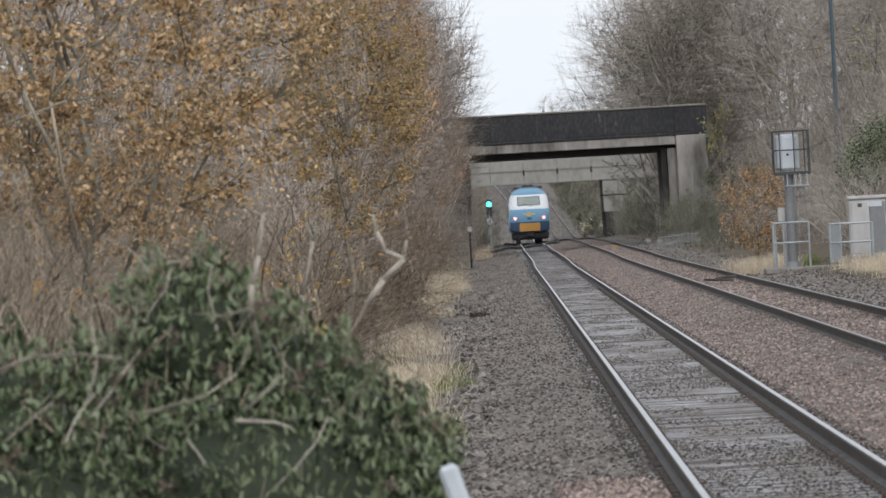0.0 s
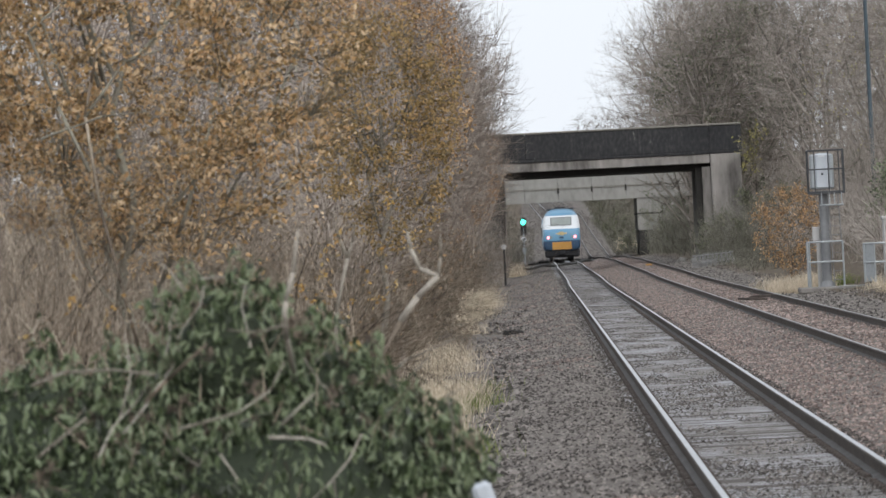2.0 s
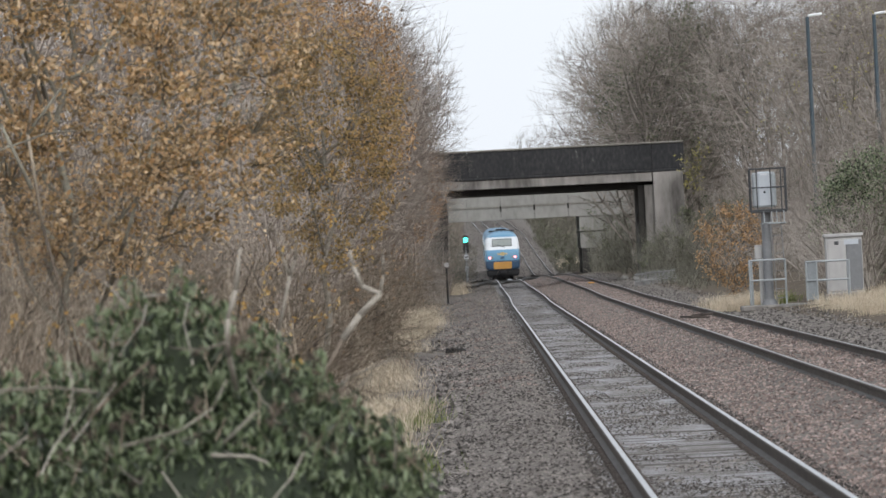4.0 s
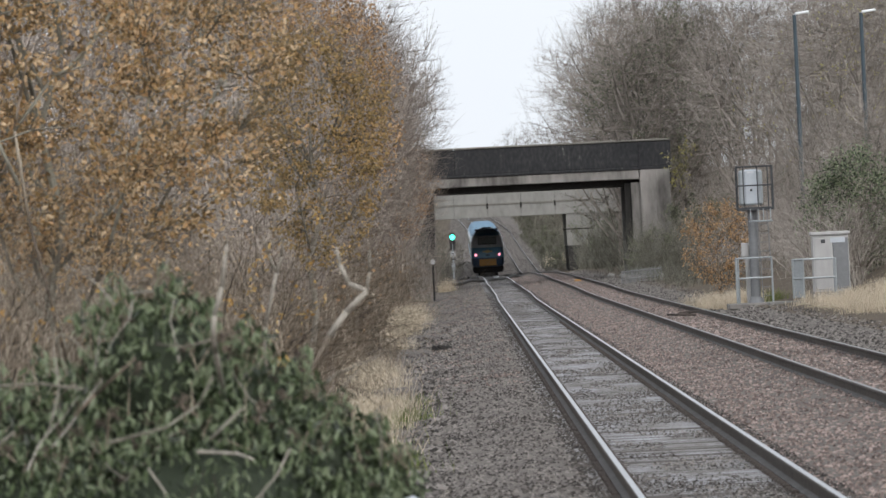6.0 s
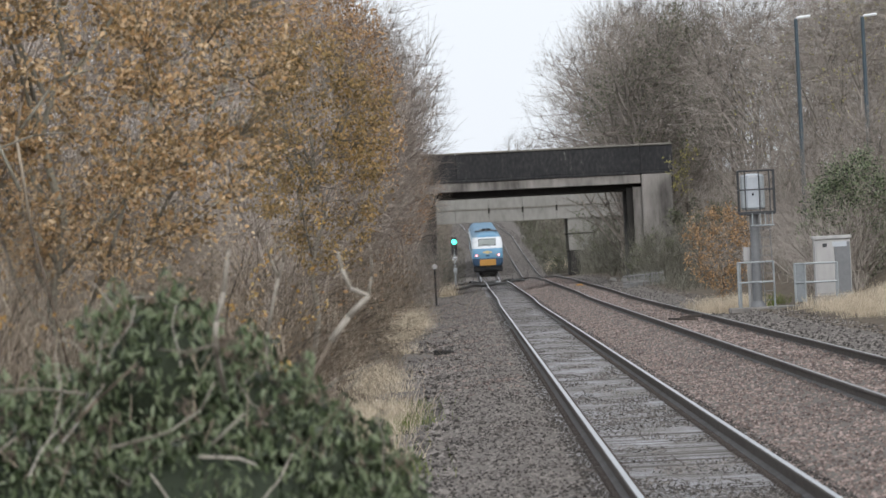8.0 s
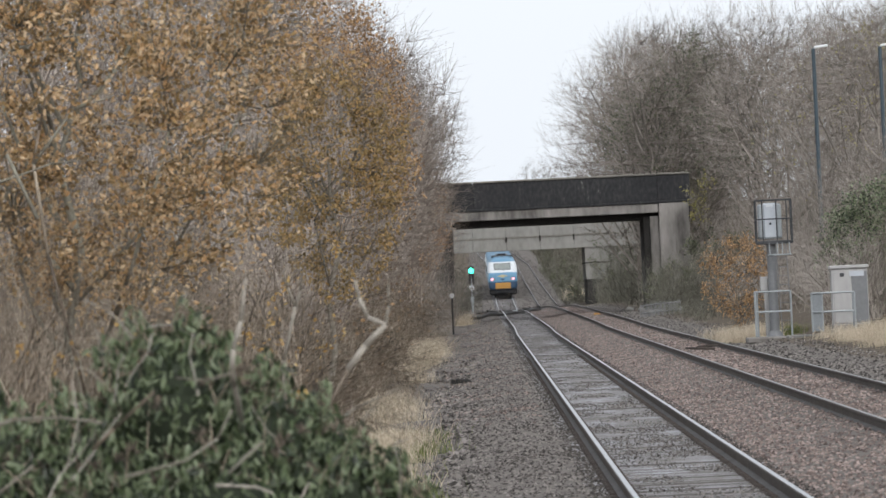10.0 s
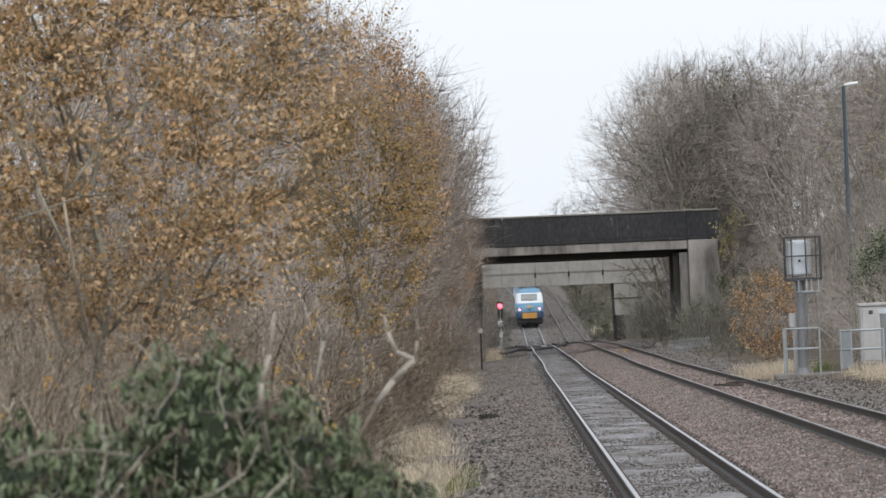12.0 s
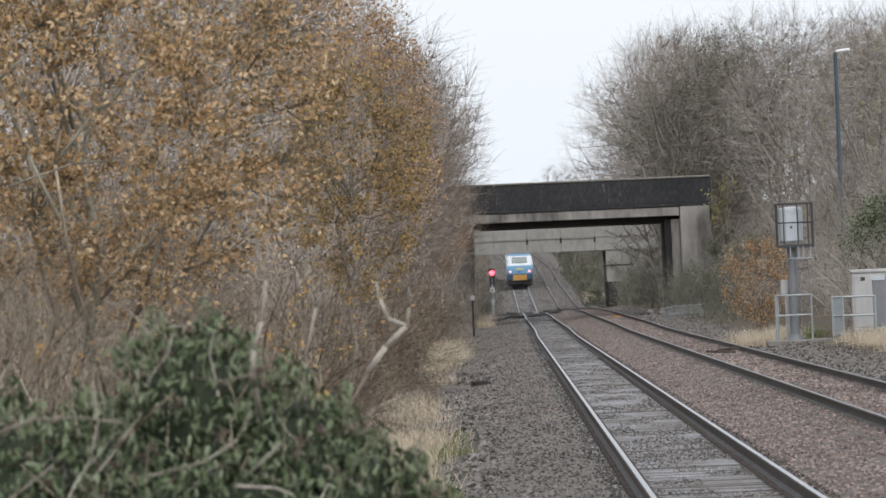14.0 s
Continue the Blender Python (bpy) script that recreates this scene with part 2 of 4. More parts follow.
def foliage(points, size, rng, droop=0.3, wide=0.27):
    """Folded six-cornered leaves at the points."""
    n = len(points)
    shape = np.array([(0, 0, 0), (0.3, wide, 0.07), (0.72, wide * 0.85, 0.06), (1, 0, -0.06), (0.72, -wide * 0.85, 0.06), (0.3, -wide, 0.07)])
    a = rng.normal(size=(n, 3))
    a[:, 2] -= droop
    a /= np.linalg.norm(a, axis=1, keepdims=True)
    b = np.cross(a, rng.normal(size=(n, 3)))
    b /= np.linalg.norm(b, axis=1, keepdims=True)
    c = np.cross(a, b)
    s = size * rng.uniform(0.6, 1.25, (n, 1, 1))
    v = points[:, None] + s * (shape[None, :, :1] * a[:, None] + shape[None, :, 1:2] * b[:, None] + shape[None, :, 2:] * c[:, None])
    base = np.arange(n)[:, None] * 6
    return v.reshape(-1, 3), np.concatenate([base + [[0, 1, 2, 3]], base + [[3, 4, 5, 0]]])


def grow(rng, height, spread=0.5, twigs=5, levels=4, thin=0.008, lean=0.0, first=0.2):
    """The limbs of one bare tree as sticks, and its twig ends. Fine twigs are single pieces."""
    seg, ends = [], []
    pieces = (6, 4, 3, 2, 1)

    def limb(p, d, length, r, level):
        k = pieces[level]
        for i in range(k):
            d = d + Vector(rng.normal(0, 0.1, 3)) + Vector((0, 0, 0.07))
            d.normalize()
            q = p + d * (length / k)
            r1 = max(thin, r * (0.84 if level == 0 else 0.72)) if level < 4 else thin * 0.3
            seg.append((*p, *q, r, r1))
            if level < levels and (level > 0 or (i + 1) / k > first):
                for _ in range(max(1, int(rng.poisson(twigs / k + 0.3)))):
                    side = Vector(rng.normal(0, 1, 3))
                    side = (side - d * side.dot(d)).normalized()
                    out = (d + side * rng.uniform(0.5, 1.2) * (0.6 + spread)).normalized()
                    limb(p.lerp(q, rng.uniform(0.2, 1)), out, length * rng.uniform(0.36, 0.58), max(thin, r1 * 0.55), level + 1)
            p, r = q, r1
        ends.append(tuple(p))

    limb(Vector((0, 0, -0.3)), Vector((lean, 0, 1)).normalized(), height * 0.8, height * 0.012, 0)
    seg, ends = np.array(seg), np.array(ends)
    fit = height / ends[:, 2].max()
    seg[:, :6] *= fit
    return seg, ends * fit


def crown_tree(rng, height, radius, low, lean=(0.0, 0.0), limbs=15, branches=150, twigs=1700, thin=0.009, sprigs=(0.35, 0.7)):
    """A tree with a rounded, uneven crown: trunk, curving limbs, branches and outward twigs.
    Returns the sticks and, for the leaves, where each twig starts and ends."""
    rz, cz = (height - low) / 2, (height + low) / 2
    centre = np.array([lean[0], lean[1], cz])
    k = np.linspace(0, 1, 8)
    trunk = np.stack([lean[0] * k ** 1.6, lean[1] * k ** 1.6, -0.3 + (cz + 0.4 * rz + 0.3) * k], -1)
    trunk[1:] += rng.normal(0, 0.012 * height, (7, 3)) * np.array([1, 1, 0.2])
    thick = height * 0.013 * (1 - 0.78 * k)
    seg = [np.column_stack([trunk[:-1], trunk[1:], thick[:-1], thick[1:]])]
    knobs = rng.normal(size=(11, 3))
    knobs /= np.linalg.norm(knobs, axis=1, keepdims=True)

    def within(n, a, b):
        u = rng.normal(size=(n, 3))
        u[:, 2] += 0.15
        u /= np.linalg.norm(u, axis=1, keepdims=True)
        swell = 0.9 + 0.24 * np.max(np.clip(u @ knobs.T, 0, 1) ** 6, axis=1, keepdims=True)
        return centre + u * swell * np.array([radius, radius, rz]) * np.sqrt(rng.uniform(a * a, b * b, (n, 1)))

    def curve(p, q, r0, r1, pieces, bow):
        c = p + (q - p) * np.array([0.6, 0.6, 0.35]) + rng.normal(0, bow, p.shape)
        t = np.linspace(0, 1, pieces + 1)[:, None, None]
        pts = (1 - t) ** 2 * p + 2 * t * (1 - t) * c + t * t * q
        for i in range(pieces):
            a, b = r0 + (r1 - r0) * i / pieces, r0 + (r1 - r0) * (i + 1) / pieces
            seg.append(np.column_stack([pts[i], pts[i + 1], np.full(len(p), a), np.full(len(p), b)]))
        return pts

    def nearest(points, ends):
        d = np.linalg.norm(ends[:, None] - points[None], axis=2) + 2.0 * np.maximum(0, points[None, :, 2] - ends[:, None, 2])
        return points[np.argmin(d, axis=1)]

    tip = within(limbs, 0.45, 0.78)
    up = np.clip(tip[:, 2] - 1.5 * np.hypot(tip[:, 0] - lean[0], tip[:, 1] - lean[1]), 0.35 * low + 0.1, trunk[-1, 2])
    root = np.stack([np.interp(up, trunk[:, 2], trunk[:, i]) for i in range(3)], -1)
    pts = curve(root, tip, height * 0.0045, height * 0.0022, 4, 0.02 * height)
    tip = within(branches, 0.55, 0.95)
    pts = curve(nearest(pts[1:].reshape(-1, 3), tip), tip, max(thin * 1.2, height * 0.0016), thin, 2, 0.02 * height)
    tip = within(twigs, 0.62, 1.1)
    tip[:, 2] += 0.025 * height
    root = nearest(pts[1:].reshape(-1, 3), tip)
    tip = root + (tip - root) * np.minimum(1, 0.2 * height / (np.linalg.norm(tip - root, axis=1, keepdims=True) + 1e-6))
    pts = curve(root, tip, thin * 0.8, thin * 0.35, 2, 0.008 * height)
    reach = np.linalg.norm(tip - root, axis=1, keepdims=True)
    for at in sprigs:
        p = root + (tip - root) * at
        d = (tip - root) / (reach + 1e-6) + rng.normal(0, 0.55, tip.shape)
        seg.append(np.column_stack([p, p + d * reach * rng.uniform(0.25, 0.5, reach.shape), np.full(twigs, thin * 0.5), np.full(twigs, thin * 0.25)]))
    return np.concatenate(seg), root, tip


# ---- the lie of the line ----
PROFILE_Y = [-200, 300, 340, 381, 442, 495, 540, 577, 620, 665, 700, 722, 780, 871, 1085, 1500, 2200, 6000]
PROFILE_Z = [0, 0, 0.03, 0.08, 0.12, 0.18, 0.14, 0.12, 0.03, -0.2, -0.22, -0.12, 0.55, 1.7, 4.1, 8.5, 14, 14]
BEND_Y = [-200, 560, 650, 720, 790, 871, 1085, 1500, 6000]
BEND_X = [0, 0, 0.0, 0.03, -0.03, -0.17, -0.1, -2.4, -2.4]


def level(y):
    return sum(np.interp(y + o, PROFILE_Y, PROFILE_Z) for o in (-14, -7, 0, 7, 14)) / 5


def bend(y):
    return sum(np.interp(y + o, BEND_Y, BEND_X) for o in (-20, 0, 20)) / 3


NEAR_X, FAR_X, FAR_UP = 2.1, 5.55, 0.18
CROSS_X = [-900, -40, -14, -5, -3, -1.6, -0.7, 0.6, 1.0, 1.2, 1.4, 2.8, 3.0, 3.2, 3.6, 4.1, 4.6, 6.9, 7.5, 8.1, 10.5, 13, 22, 60, 900]
CROSS_Z = [0.5, 0.5, 0.4, 0.0, -0.2, -0.35, -0.3, -0.14, -0.165, -0.19, -0.175, -0.175, -0.19, -0.165, -0.14, -0.1, 0.02, 0.02, 0.0, 0.1, 0.3, 1.3, 5.6, 6.2, 6.2]


def lie(x, y):
    return np.interp(np.asarray(x) - bend(y), CROSS_X, CROSS_Z) + level(y)


# ---- ground ----
def build_ground():
    xs = np.array(sorted(set([-4000, -900, -300, -100] + list(np.arange(-40, 40.1, 2.0)) + [x for x in CROSS_X if abs(x) < 41] + [60, 120, 900, 4000])))
    ys = np.concatenate([[-4000, -600, -200], np.arange(-60, 900, 6.0), np.arange(900, 1600, 25.0), [1800, 2200, 3000, 4500]])
    gx, gy = np.meshgrid(xs, ys)
    z = lie(gx, gy)
    rough = (np.abs(gx) < 60) & ((gx < -1.2) | (gx > 8.2))
    z = z + rough * (np.sin(gx * 1.7 + gy * 0.31) * np.sin(gy * 0.17 + gx * 0.4)) * 0.1
    w = len(xs)
    idx = np.arange(len(ys) * w).reshape(len(ys), w)
    f = np.stack([idx[:-1, :-1], idx[:-1, 1:], idx[1:, 1:], idx[1:, :-1]], -1).reshape(-1, 4)
    ob = raw("ground", np.stack([gx, gy, z], -1).reshape(-1, 3), f, [EARTH, BALLAST, CRIB], smooth=True)
    mid = (xs[:-1] + xs[1:]) / 2
    stony = np.tile((mid > -1.2) & (mid < 8.2), len(ys) - 1)
    oily = np.tile((mid > 1.2) & (mid < 3.0), len(ys) - 1)
    ob.data.polygons.foreach_set("material_index", stony.astype(np.int32) + oily)
    return tagged(ob, "grey ballast bed between earth banks of leaf litter", "ground", kind="structure")


build_ground()


# ---- rails and sleepers ----
def wander(y):
    """The worn line's small sideways wander."""
    return np.interp(y, [250, 350, 600, 700], [0, 1, 1, 0.3]) * (0.03 * math.sin(y / 27) + 0.012 * math.sin(y / 11))


def build_rail(x, up, parent, tread):
    """A flat-bottomed rail swept along the line; its running surface is bright."""
    half = [(0.0, 0.0), (0.026, 0.0), (0.035, -0.008), (0.035, -0.034), (0.011, -0.05), (0.01, -0.125), (0.07, -0.142), (0.07, -0.158)]
    prof = half[1:] + [(-a, b) for a, b in reversed(half[1:])]
    ys = np.concatenate([np.arange(-20, 620, 4.0), np.arange(620, 900, 5.0), np.arange(900, 1500, 20.0)])
    v = np.array([[(x + bend(y) + wander(y) + a, y, level(y) + up + b) for a, b in prof] for y in ys]).reshape(-1, 3)
    n, f, top = len(prof), [], []
    for i in range(len(ys) - 1):
        for k in range(n):
            f.append((i * n + k, i * n + (k + 1) % n, (i + 1) * n + (k + 1) % n, (i + 1) * n + k))
            top.append(1 if k == n - 1 else 2 if k in (4, 5, 7, 8) else 0)
    ob = raw("rail", v, f, [RAILWEB, tread, RAILFOOT], parent, "steel rail with a bright worn top")
    ob.data.polygons.foreach_set("material_index", np.array(top, np.int32))


def sleeper_mesh():
    bm = box((2.5, 0.27, 0.2), (0, 0, -0.27), 0.025)
    for sx in (-0.75, 0.75):
        for o in (-0.11, 0.11):
            box((0.07, 0.12, 0.05), (sx + o, 0, -0.155), 0.012, bm=bm)
    me = bpy.data.meshes.new("sleeper")
    bm.to_mesh(me)
    bm.free()
    me.materials.append(SLEEPER)
    me.materials.append(RAILWEB)
    for face in me.polygons:
        face.material_index = 1 if face.center.z > -0.165 else 0
    return me


def build_track(x, up, name, label, pieces, sunk, tread):
    track = empty(name, (0, 0, 0), label, "railway track", kind="structure")
    for side in (-0.7525, 0.7525):
        build_rail(x + side, up, track, tread)
    proto = sleeper_mesh()
    y, rng, left_v, left_f, count = 48.0, np.random.default_rng(3), [], [], 0
    pv = np.array([(sx * 1.25, sy * 0.135, -0.27 + sz * 0.1) for sx in (-1, 1) for sy in (-1, 1) for sz in (-1, 1)])
    pf = [(0, 1, 3, 2), (4, 6, 7, 5), (0, 4, 5, 1), (2, 3, 7, 6), (1, 5, 7, 3)]
    while y < 1000:
        dz = level(y) + up - sunk + rng.normal(0, 0.004)
        if count < pieces:
            s = new("sleeper", proto)
            s.parent, s.matrix_basis = track, pose(x + bend(y), y, dz)
            count += 1
        else:
            left_f += [tuple(i + len(left_v) * len(pv) for i in q) for q in pf]
            left_v.append(pv + (x + bend(y), y, dz))
        y += 0.65
    tagged(raw("distant_sleepers", np.concatenate(left_v), left_f, SLEEPER, track), kind="stuff")
    return track


def build_stones(name, n, x0, x1, y0, y1, size, material, label, up=0.0, patch=None, seed=1):
    """Angular broken stones lying on the bed; patch thins them out in blotches."""
    rng = np.random.default_rng(seed)
    x, y = rng.uniform(x0, x1, n), np.exp(rng.uniform(math.log(y0), math.log(y1), n))
    if patch:
        blot = rng.normal(0, 0.25, n)
        for _ in range(9):
            blot = blot + 0.5 * np.sin(x * rng.uniform(-5, 5) + y * rng.uniform(0.12, 0.9) * rng.choice([-1, 1]) + rng.uniform(0, 6))
        keep = blot > patch
        x, y = x[keep], y[keep]
    n = len(x)
    c = np.stack([x + bend(y), y, lie(x + bend(y), y) + up], -1)
    peak = np.array([(1, 0, 0), (0, 1, 0), (-1, 0, 0), (0, -1, 0), (0, 0, 1)])
    s = size * rng.uniform(0.45, 1.2, (n, 1, 3)) * np.array([1, 1, 0.75])
    v = peak[None] + rng.normal(0, 0.22, (n, 5, 3))
    a = rng.uniform(0, 6.28, n)
    ca, sa = np.cos(a)[:, None], np.sin(a)[:, None]
    v = v * s
    v = np.stack([v[..., 0] * ca - v[..., 1] * sa, v[..., 0] * sa + v[..., 1] * ca, v[..., 2]], -1) + c[:, None]
    f = np.array([(0, 1, 4), (1, 2, 4), (2, 3, 4), (3, 0, 4)])
    faces = (np.arange(n)[:, None, None] * 5 + f[None]).reshape(-1, 3)
    return tagged(raw(name, v.reshape(-1, 3), faces, material), label, "ballast", kind="stuff")


# ---- bridges ----
def slab(name, x0, x1, y0, y1, z0, z1, material, parent, label="", bevel=0.03):
    return part(name, box((x1 - x0, y1 - y0, z1 - z0), ((x0 + x1) / 2, (y0 + y1) / 2, (z0 + z1) / 2), bevel), material, parent, label)


def build_near_bridge():
    b = empty("road_bridge", (0, 460, 0), "weathered concrete road bridge with a sooty dark parapet", "bridge", kind="structure")
    y0, y1 = 0, 11
    for i, (a, c) in enumerate(((-16, -7.502), (-7.498, -0.202), (-0.198, 9.828), (9.832, 11.6))):
        for face, back in ((y0, y0 + 0.35), (y1 - 0.35, y1)):
            slab("parapet_panel", a, c, face, back, 6.12, 7.5, SOOT, b, "black stained parapet panel")
        slab("coping", a, c, y0 - 0.08, y0 + 0.43, 7.5, 7.6, COPING, b, "grey concrete coping")
    slab("parapet_core", -16, 11.5, y0 + 0.12, y0 + 0.3, 6.1, 7.48, SOOT, b)
    slab("string_course", -16, 11.6, y0 - 0.12, y0 + 0.4, 5.96, 6.12, SOOT, b)
    slab("edge_beam", -16, 9.82, y0 - 0.03, y0 + 0.8, 5.46, 5.96, CONCRETE, b, "stained grey concrete edge beam")
    # Soffit and inner pier carry their shade as near-black colour.
    slab("deck", -16, 11.6, y0 + 0.8, y1 - 0.4, 5.12, 6.3, SHADEDRAIN, b)
    slab("pier_column", 9.0, 9.36, y0 + 0.5, y1 - 0.2, -0.5, 5.28, SHADEDRAIN, b, "inner pier with shade in its near-black colour")
    slab("pier_wall", 9.36, 9.85, y0 + 0.25, y1 - 0.2, -0.5, 5.28, CONCRETE, b, "concrete pier wall under the deck")
    slab("abutment", 9.86, 11.5, y0 - 0.1, y1, -0.5, 5.95, CONCRETE, b, "ribbed concrete abutment")
    for x in (9.95, 10.72, 11.38):
        slab("rib", x, x + 0.09, y0 - 0.13, y0 - 0.1, -0.4, 5.9, CONCRETE, b, bevel=0.01)
    # The shadow on this wall is painted in by its near-black colour.
    slab("abutment", -4.5, -1.42, y0, y1, -0.6, 5.28, SHADEDRAIN, b, "abutment wall with shade in its dark colour")
    return b


def build_far_bridge():
    b = empty("motorway_bridge", (0, 690, 0), "pale concrete bridge with jointed fascia panels", "bridge", kind="structure")
    xs = [-18, -11.5, -6.0, -3.25, -0.5, 2.25, 5.0, 7.77, 10.5, 14, 20]
    for a, c in zip(xs[:-1], xs[1:]):
        slab("fascia_panel", a, c - 0.012, 0, 0.4, 5.72, 7.6, PALECON, b, "pale concrete fascia panel")
        slab("beam_face", a, c - 0.012, -0.06, 0.4, 4.6, 5.62, PALECON, b, "pale concrete beam face")
    slab("ledge", -18, 20, -0.14, 0.4, 5.62, 5.72, COPING, b)
    # Shade beneath this deck is put into its near-black colour.
    slab("deck", -18, 20, 0.4, 20, 4.75, 6.6, SHADEDRAIN, b)
    for a in (2.15, 4.9, 7.67):
        slab("drain_stain_pipe", a + 0.02, a + 0.16, -0.2, -0.06, 5.3, 5.75, SHADEDRAIN, b, "dark drain outlet", 0.02)
    slab("pier_cap", 8.6, 10.9, 0.1, 20, 3.4, 4.75, PALECON, b, "pale pier cap")
    # Near-black ledge and base give the dark line and gap below the cap.
    slab("pier_ledge", 8.55, 10.95, 0.05, 20, 3.28, 3.4, SHADEDRAIN, b)
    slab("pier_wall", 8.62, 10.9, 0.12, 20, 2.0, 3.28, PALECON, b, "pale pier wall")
    slab("pier_base", 8.7, 10.9, 0.15, 20, -0.8, 2.0, SHADEDRAIN, b, "near-black pier base")
    slab("notice_box", 9.6, 10.1, -0.02, 0.12, 2.3, 2.75, GREYPAINT, b, "grey equipment box")
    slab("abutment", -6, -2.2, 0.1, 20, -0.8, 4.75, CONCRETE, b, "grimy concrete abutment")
    slab("bank_wall", 10.92, 20, 0.3, 0.8, -0.5, 4.75, CONCRETE, b)
    return b


# ---- signals ----
def build_light_signal():
    """A signal with one aperture; an added vane turns green and red lenses behind it."""
    s = empty("colour_light_signal", (-0.72, 668, -0.35), "slim railway signal post with one lit lamp", "railway signal")
    part("post", tube((0, 0, 0), (0, 0, 3.0), 0.07, 0.06), GALV, s, smooth=False)
    part("base_plate", box((0.4, 0.4, 0.1), (0, 0, 0.05)), CONCRETE, s)
    part("head", box((0.44, 0.3, 1.4), (0, 0.22, 3.1), 0.06), BLACK, s, "black signal head")
    bm = bmesh.new()
    bmesh.ops.create_cone(bm, segments=24, radius1=0.25, radius2=0.25, depth=0.2, matrix=pose(0, -0.08, 3.45, 90))
    bmesh.ops.delete(bm, geom=[f for f in bm.faces if len(f.verts) > 4 or f.calc_center_median().z < 3.42], context="FACES")
    part("hood", bm, BLACK, s)
    part("lens_cover", box((0.46, 0.05, 0.72), (0, -0.03, 2.85), 0.02), BLACK, s)
    part("number_plate", box((0.34, 0.03, 0.3), (0, -0.09, 2.1), 0.01), WHITEPAINT, s, "white plate with dark bars")
    for dz in (0.06, -0.06):
        part("plate_bar", box((0.26, 0.02, 0.07), (0, -0.115, 2.1 + dz), 0.0), BLACK, s)
    part("plate_bar", box((0.4, 0.03, 0.08), (0, -0.09, 1.72), 0.01), BLACK, s)
    part("junction_box", box((0.3, 0.2, 0.5), (0, -0.1, 1.15), 0.03), GALV, s)
    # Vane added to swap the lit lenses and so change the lamp's colour.
    vane = part("lens_vane", tube((0, 0.0, 0), (0, 0.02, 0), 0.06), BLACK, s, "added turning vane that carries the lenses")
    vane.matrix_basis = pose(0, 0.04, 3.1)
    for z, material, label in ((0.35, GREENLIT, "lit green lens"), (-0.35, REDLIT, "lit red lens")):
        part("lens", tube((0, -0.03, z), (0, 0.0, z), 0.19, n=24), material, vane, label)
    return s, vane


def build_gantry_signal():
    s = empty("signal_post", (8.18, 237, 0.12), "grey signal post seen from behind, with cage and ladder", "railway signal")
    part("post", tube((0, 0, 0), (0, 0, 2.75), 0.135, 0.13, 16), GREYPAINT, s, smooth=False)
    part("foot", tube((0, 0, 0), (0, 0, 0.22), 0.26, 0.16, 16), GREYPAINT, s)
    part("signal_back", box((0.4, 0.22, 1.0), (0.0, 0.0, 3.3), 0.05), SIGNALBACK, s, "pale grey back of the signal head")
    part("signal_flank", box((0.2, 0.3, 0.98), (-0.24, 0.14, 3.29), 0.05), GALV, s)
    part("signal_flank", box((0.16, 0.3, 0.98), (0.25, 0.14, 3.29), 0.05), GALV, s)
    part("latch", box((0.06, 0.04, 0.06), (0.0, -0.13, 3.22), 0.01), BLACK, s)
    part("label_plate", box((0.2, 0.01, 0.05), (0.0, -0.118, 3.72), 0.0), WHITE, s)
    cage = [(-0.4, -0.35), (0.6, -0.35), (0.6, 0.6), (-0.4, 0.6)]
    for z in (2.72, 3.35, 3.88):
        for (x0, y0), (x1, y1) in zip(cage, cage[1:] + cage[:1]):
            part("cage_rail", tube((x0, y0, z), (x1, y1, z), 0.02, n=6), DARKSTEEL, s)
    for x, y in cage + [(-0.22, -0.35), (0.17, -0.35), (0.46, -0.35)]:
        part("cage_post", tube((x, y, 2.68), (x, y, 3.9), 0.02, n=6), DARKSTEEL, s)
    part("platform", box((1.0, 0.95, 0.06), (0.1, 0.12, 2.68), 0.01), DARKSTEEL, s)
    for x0 in (0.12, 0.4):
        part("ladder_stile", tube((x0 + 0.08, -0.3, 0.02), (x0, -0.3, 2.7), 0.013, n=6), GREYPAINT, s)
    for i in range(10):
        z = 0.25 + i * 0.25
        part("rung", tube((0.2 - 0.03 * z, -0.3, z), (0.48 - 0.03 * z, -0.3, z), 0.009, n=6), GREYPAINT, s)
    for z in (2.34,):
        for k in range(12):
            a, c = k * math.tau / 12, (k + 1) * math.tau / 12
            part("hoop", tube((0.22 + 0.32 * math.cos(a), -0.3 + 0.35 * math.sin(a), z), (0.22 + 0.32 * math.cos(c), -0.3 + 0.35 * math.sin(c), z), 0.025, n=6), GALV, s)
    for x in (-0.06, 0.16, 0.3, 0.5):
        part("hoop_strap", tube((x, -0.55, 2.34), (x, -0.4, 2.68), 0.014, n=6), GALV, s)
    part("junction_box", box((0.22, 0.2, 0.4), (-0.24, 0.25, 1.55), 0.02), CABINET, s, "pale junction box")
    part("junction_post", box((0.14, 0.14, 1.4), (-0.18, 0.25, 0.7), 0.02), CABINET, s)
    f = empty("guard_rail", (8.14, 236.6, 0.16), "galvanised tubular guard rail round the signal foot", "handrail")
    pts = [(-0.5, -0.1), (0.5, -0.1)]
    for x, y in pts + [(-0.42, 0.6)]:
        part("rail_post", tube((x, y, 0), (x, y, 1.3), 0.028, n=8), GALV, f)
    for z in (0.72, 1.28):
        part("rail_bar", tube((-0.5, -0.1, z), (0.5, -0.1, z), 0.026, n=8), GALV, f)
        part("rail_bar", tube((-0.5, -0.1, z), (-0.42, 0.6, z), 0.026, n=8), GALV, f)
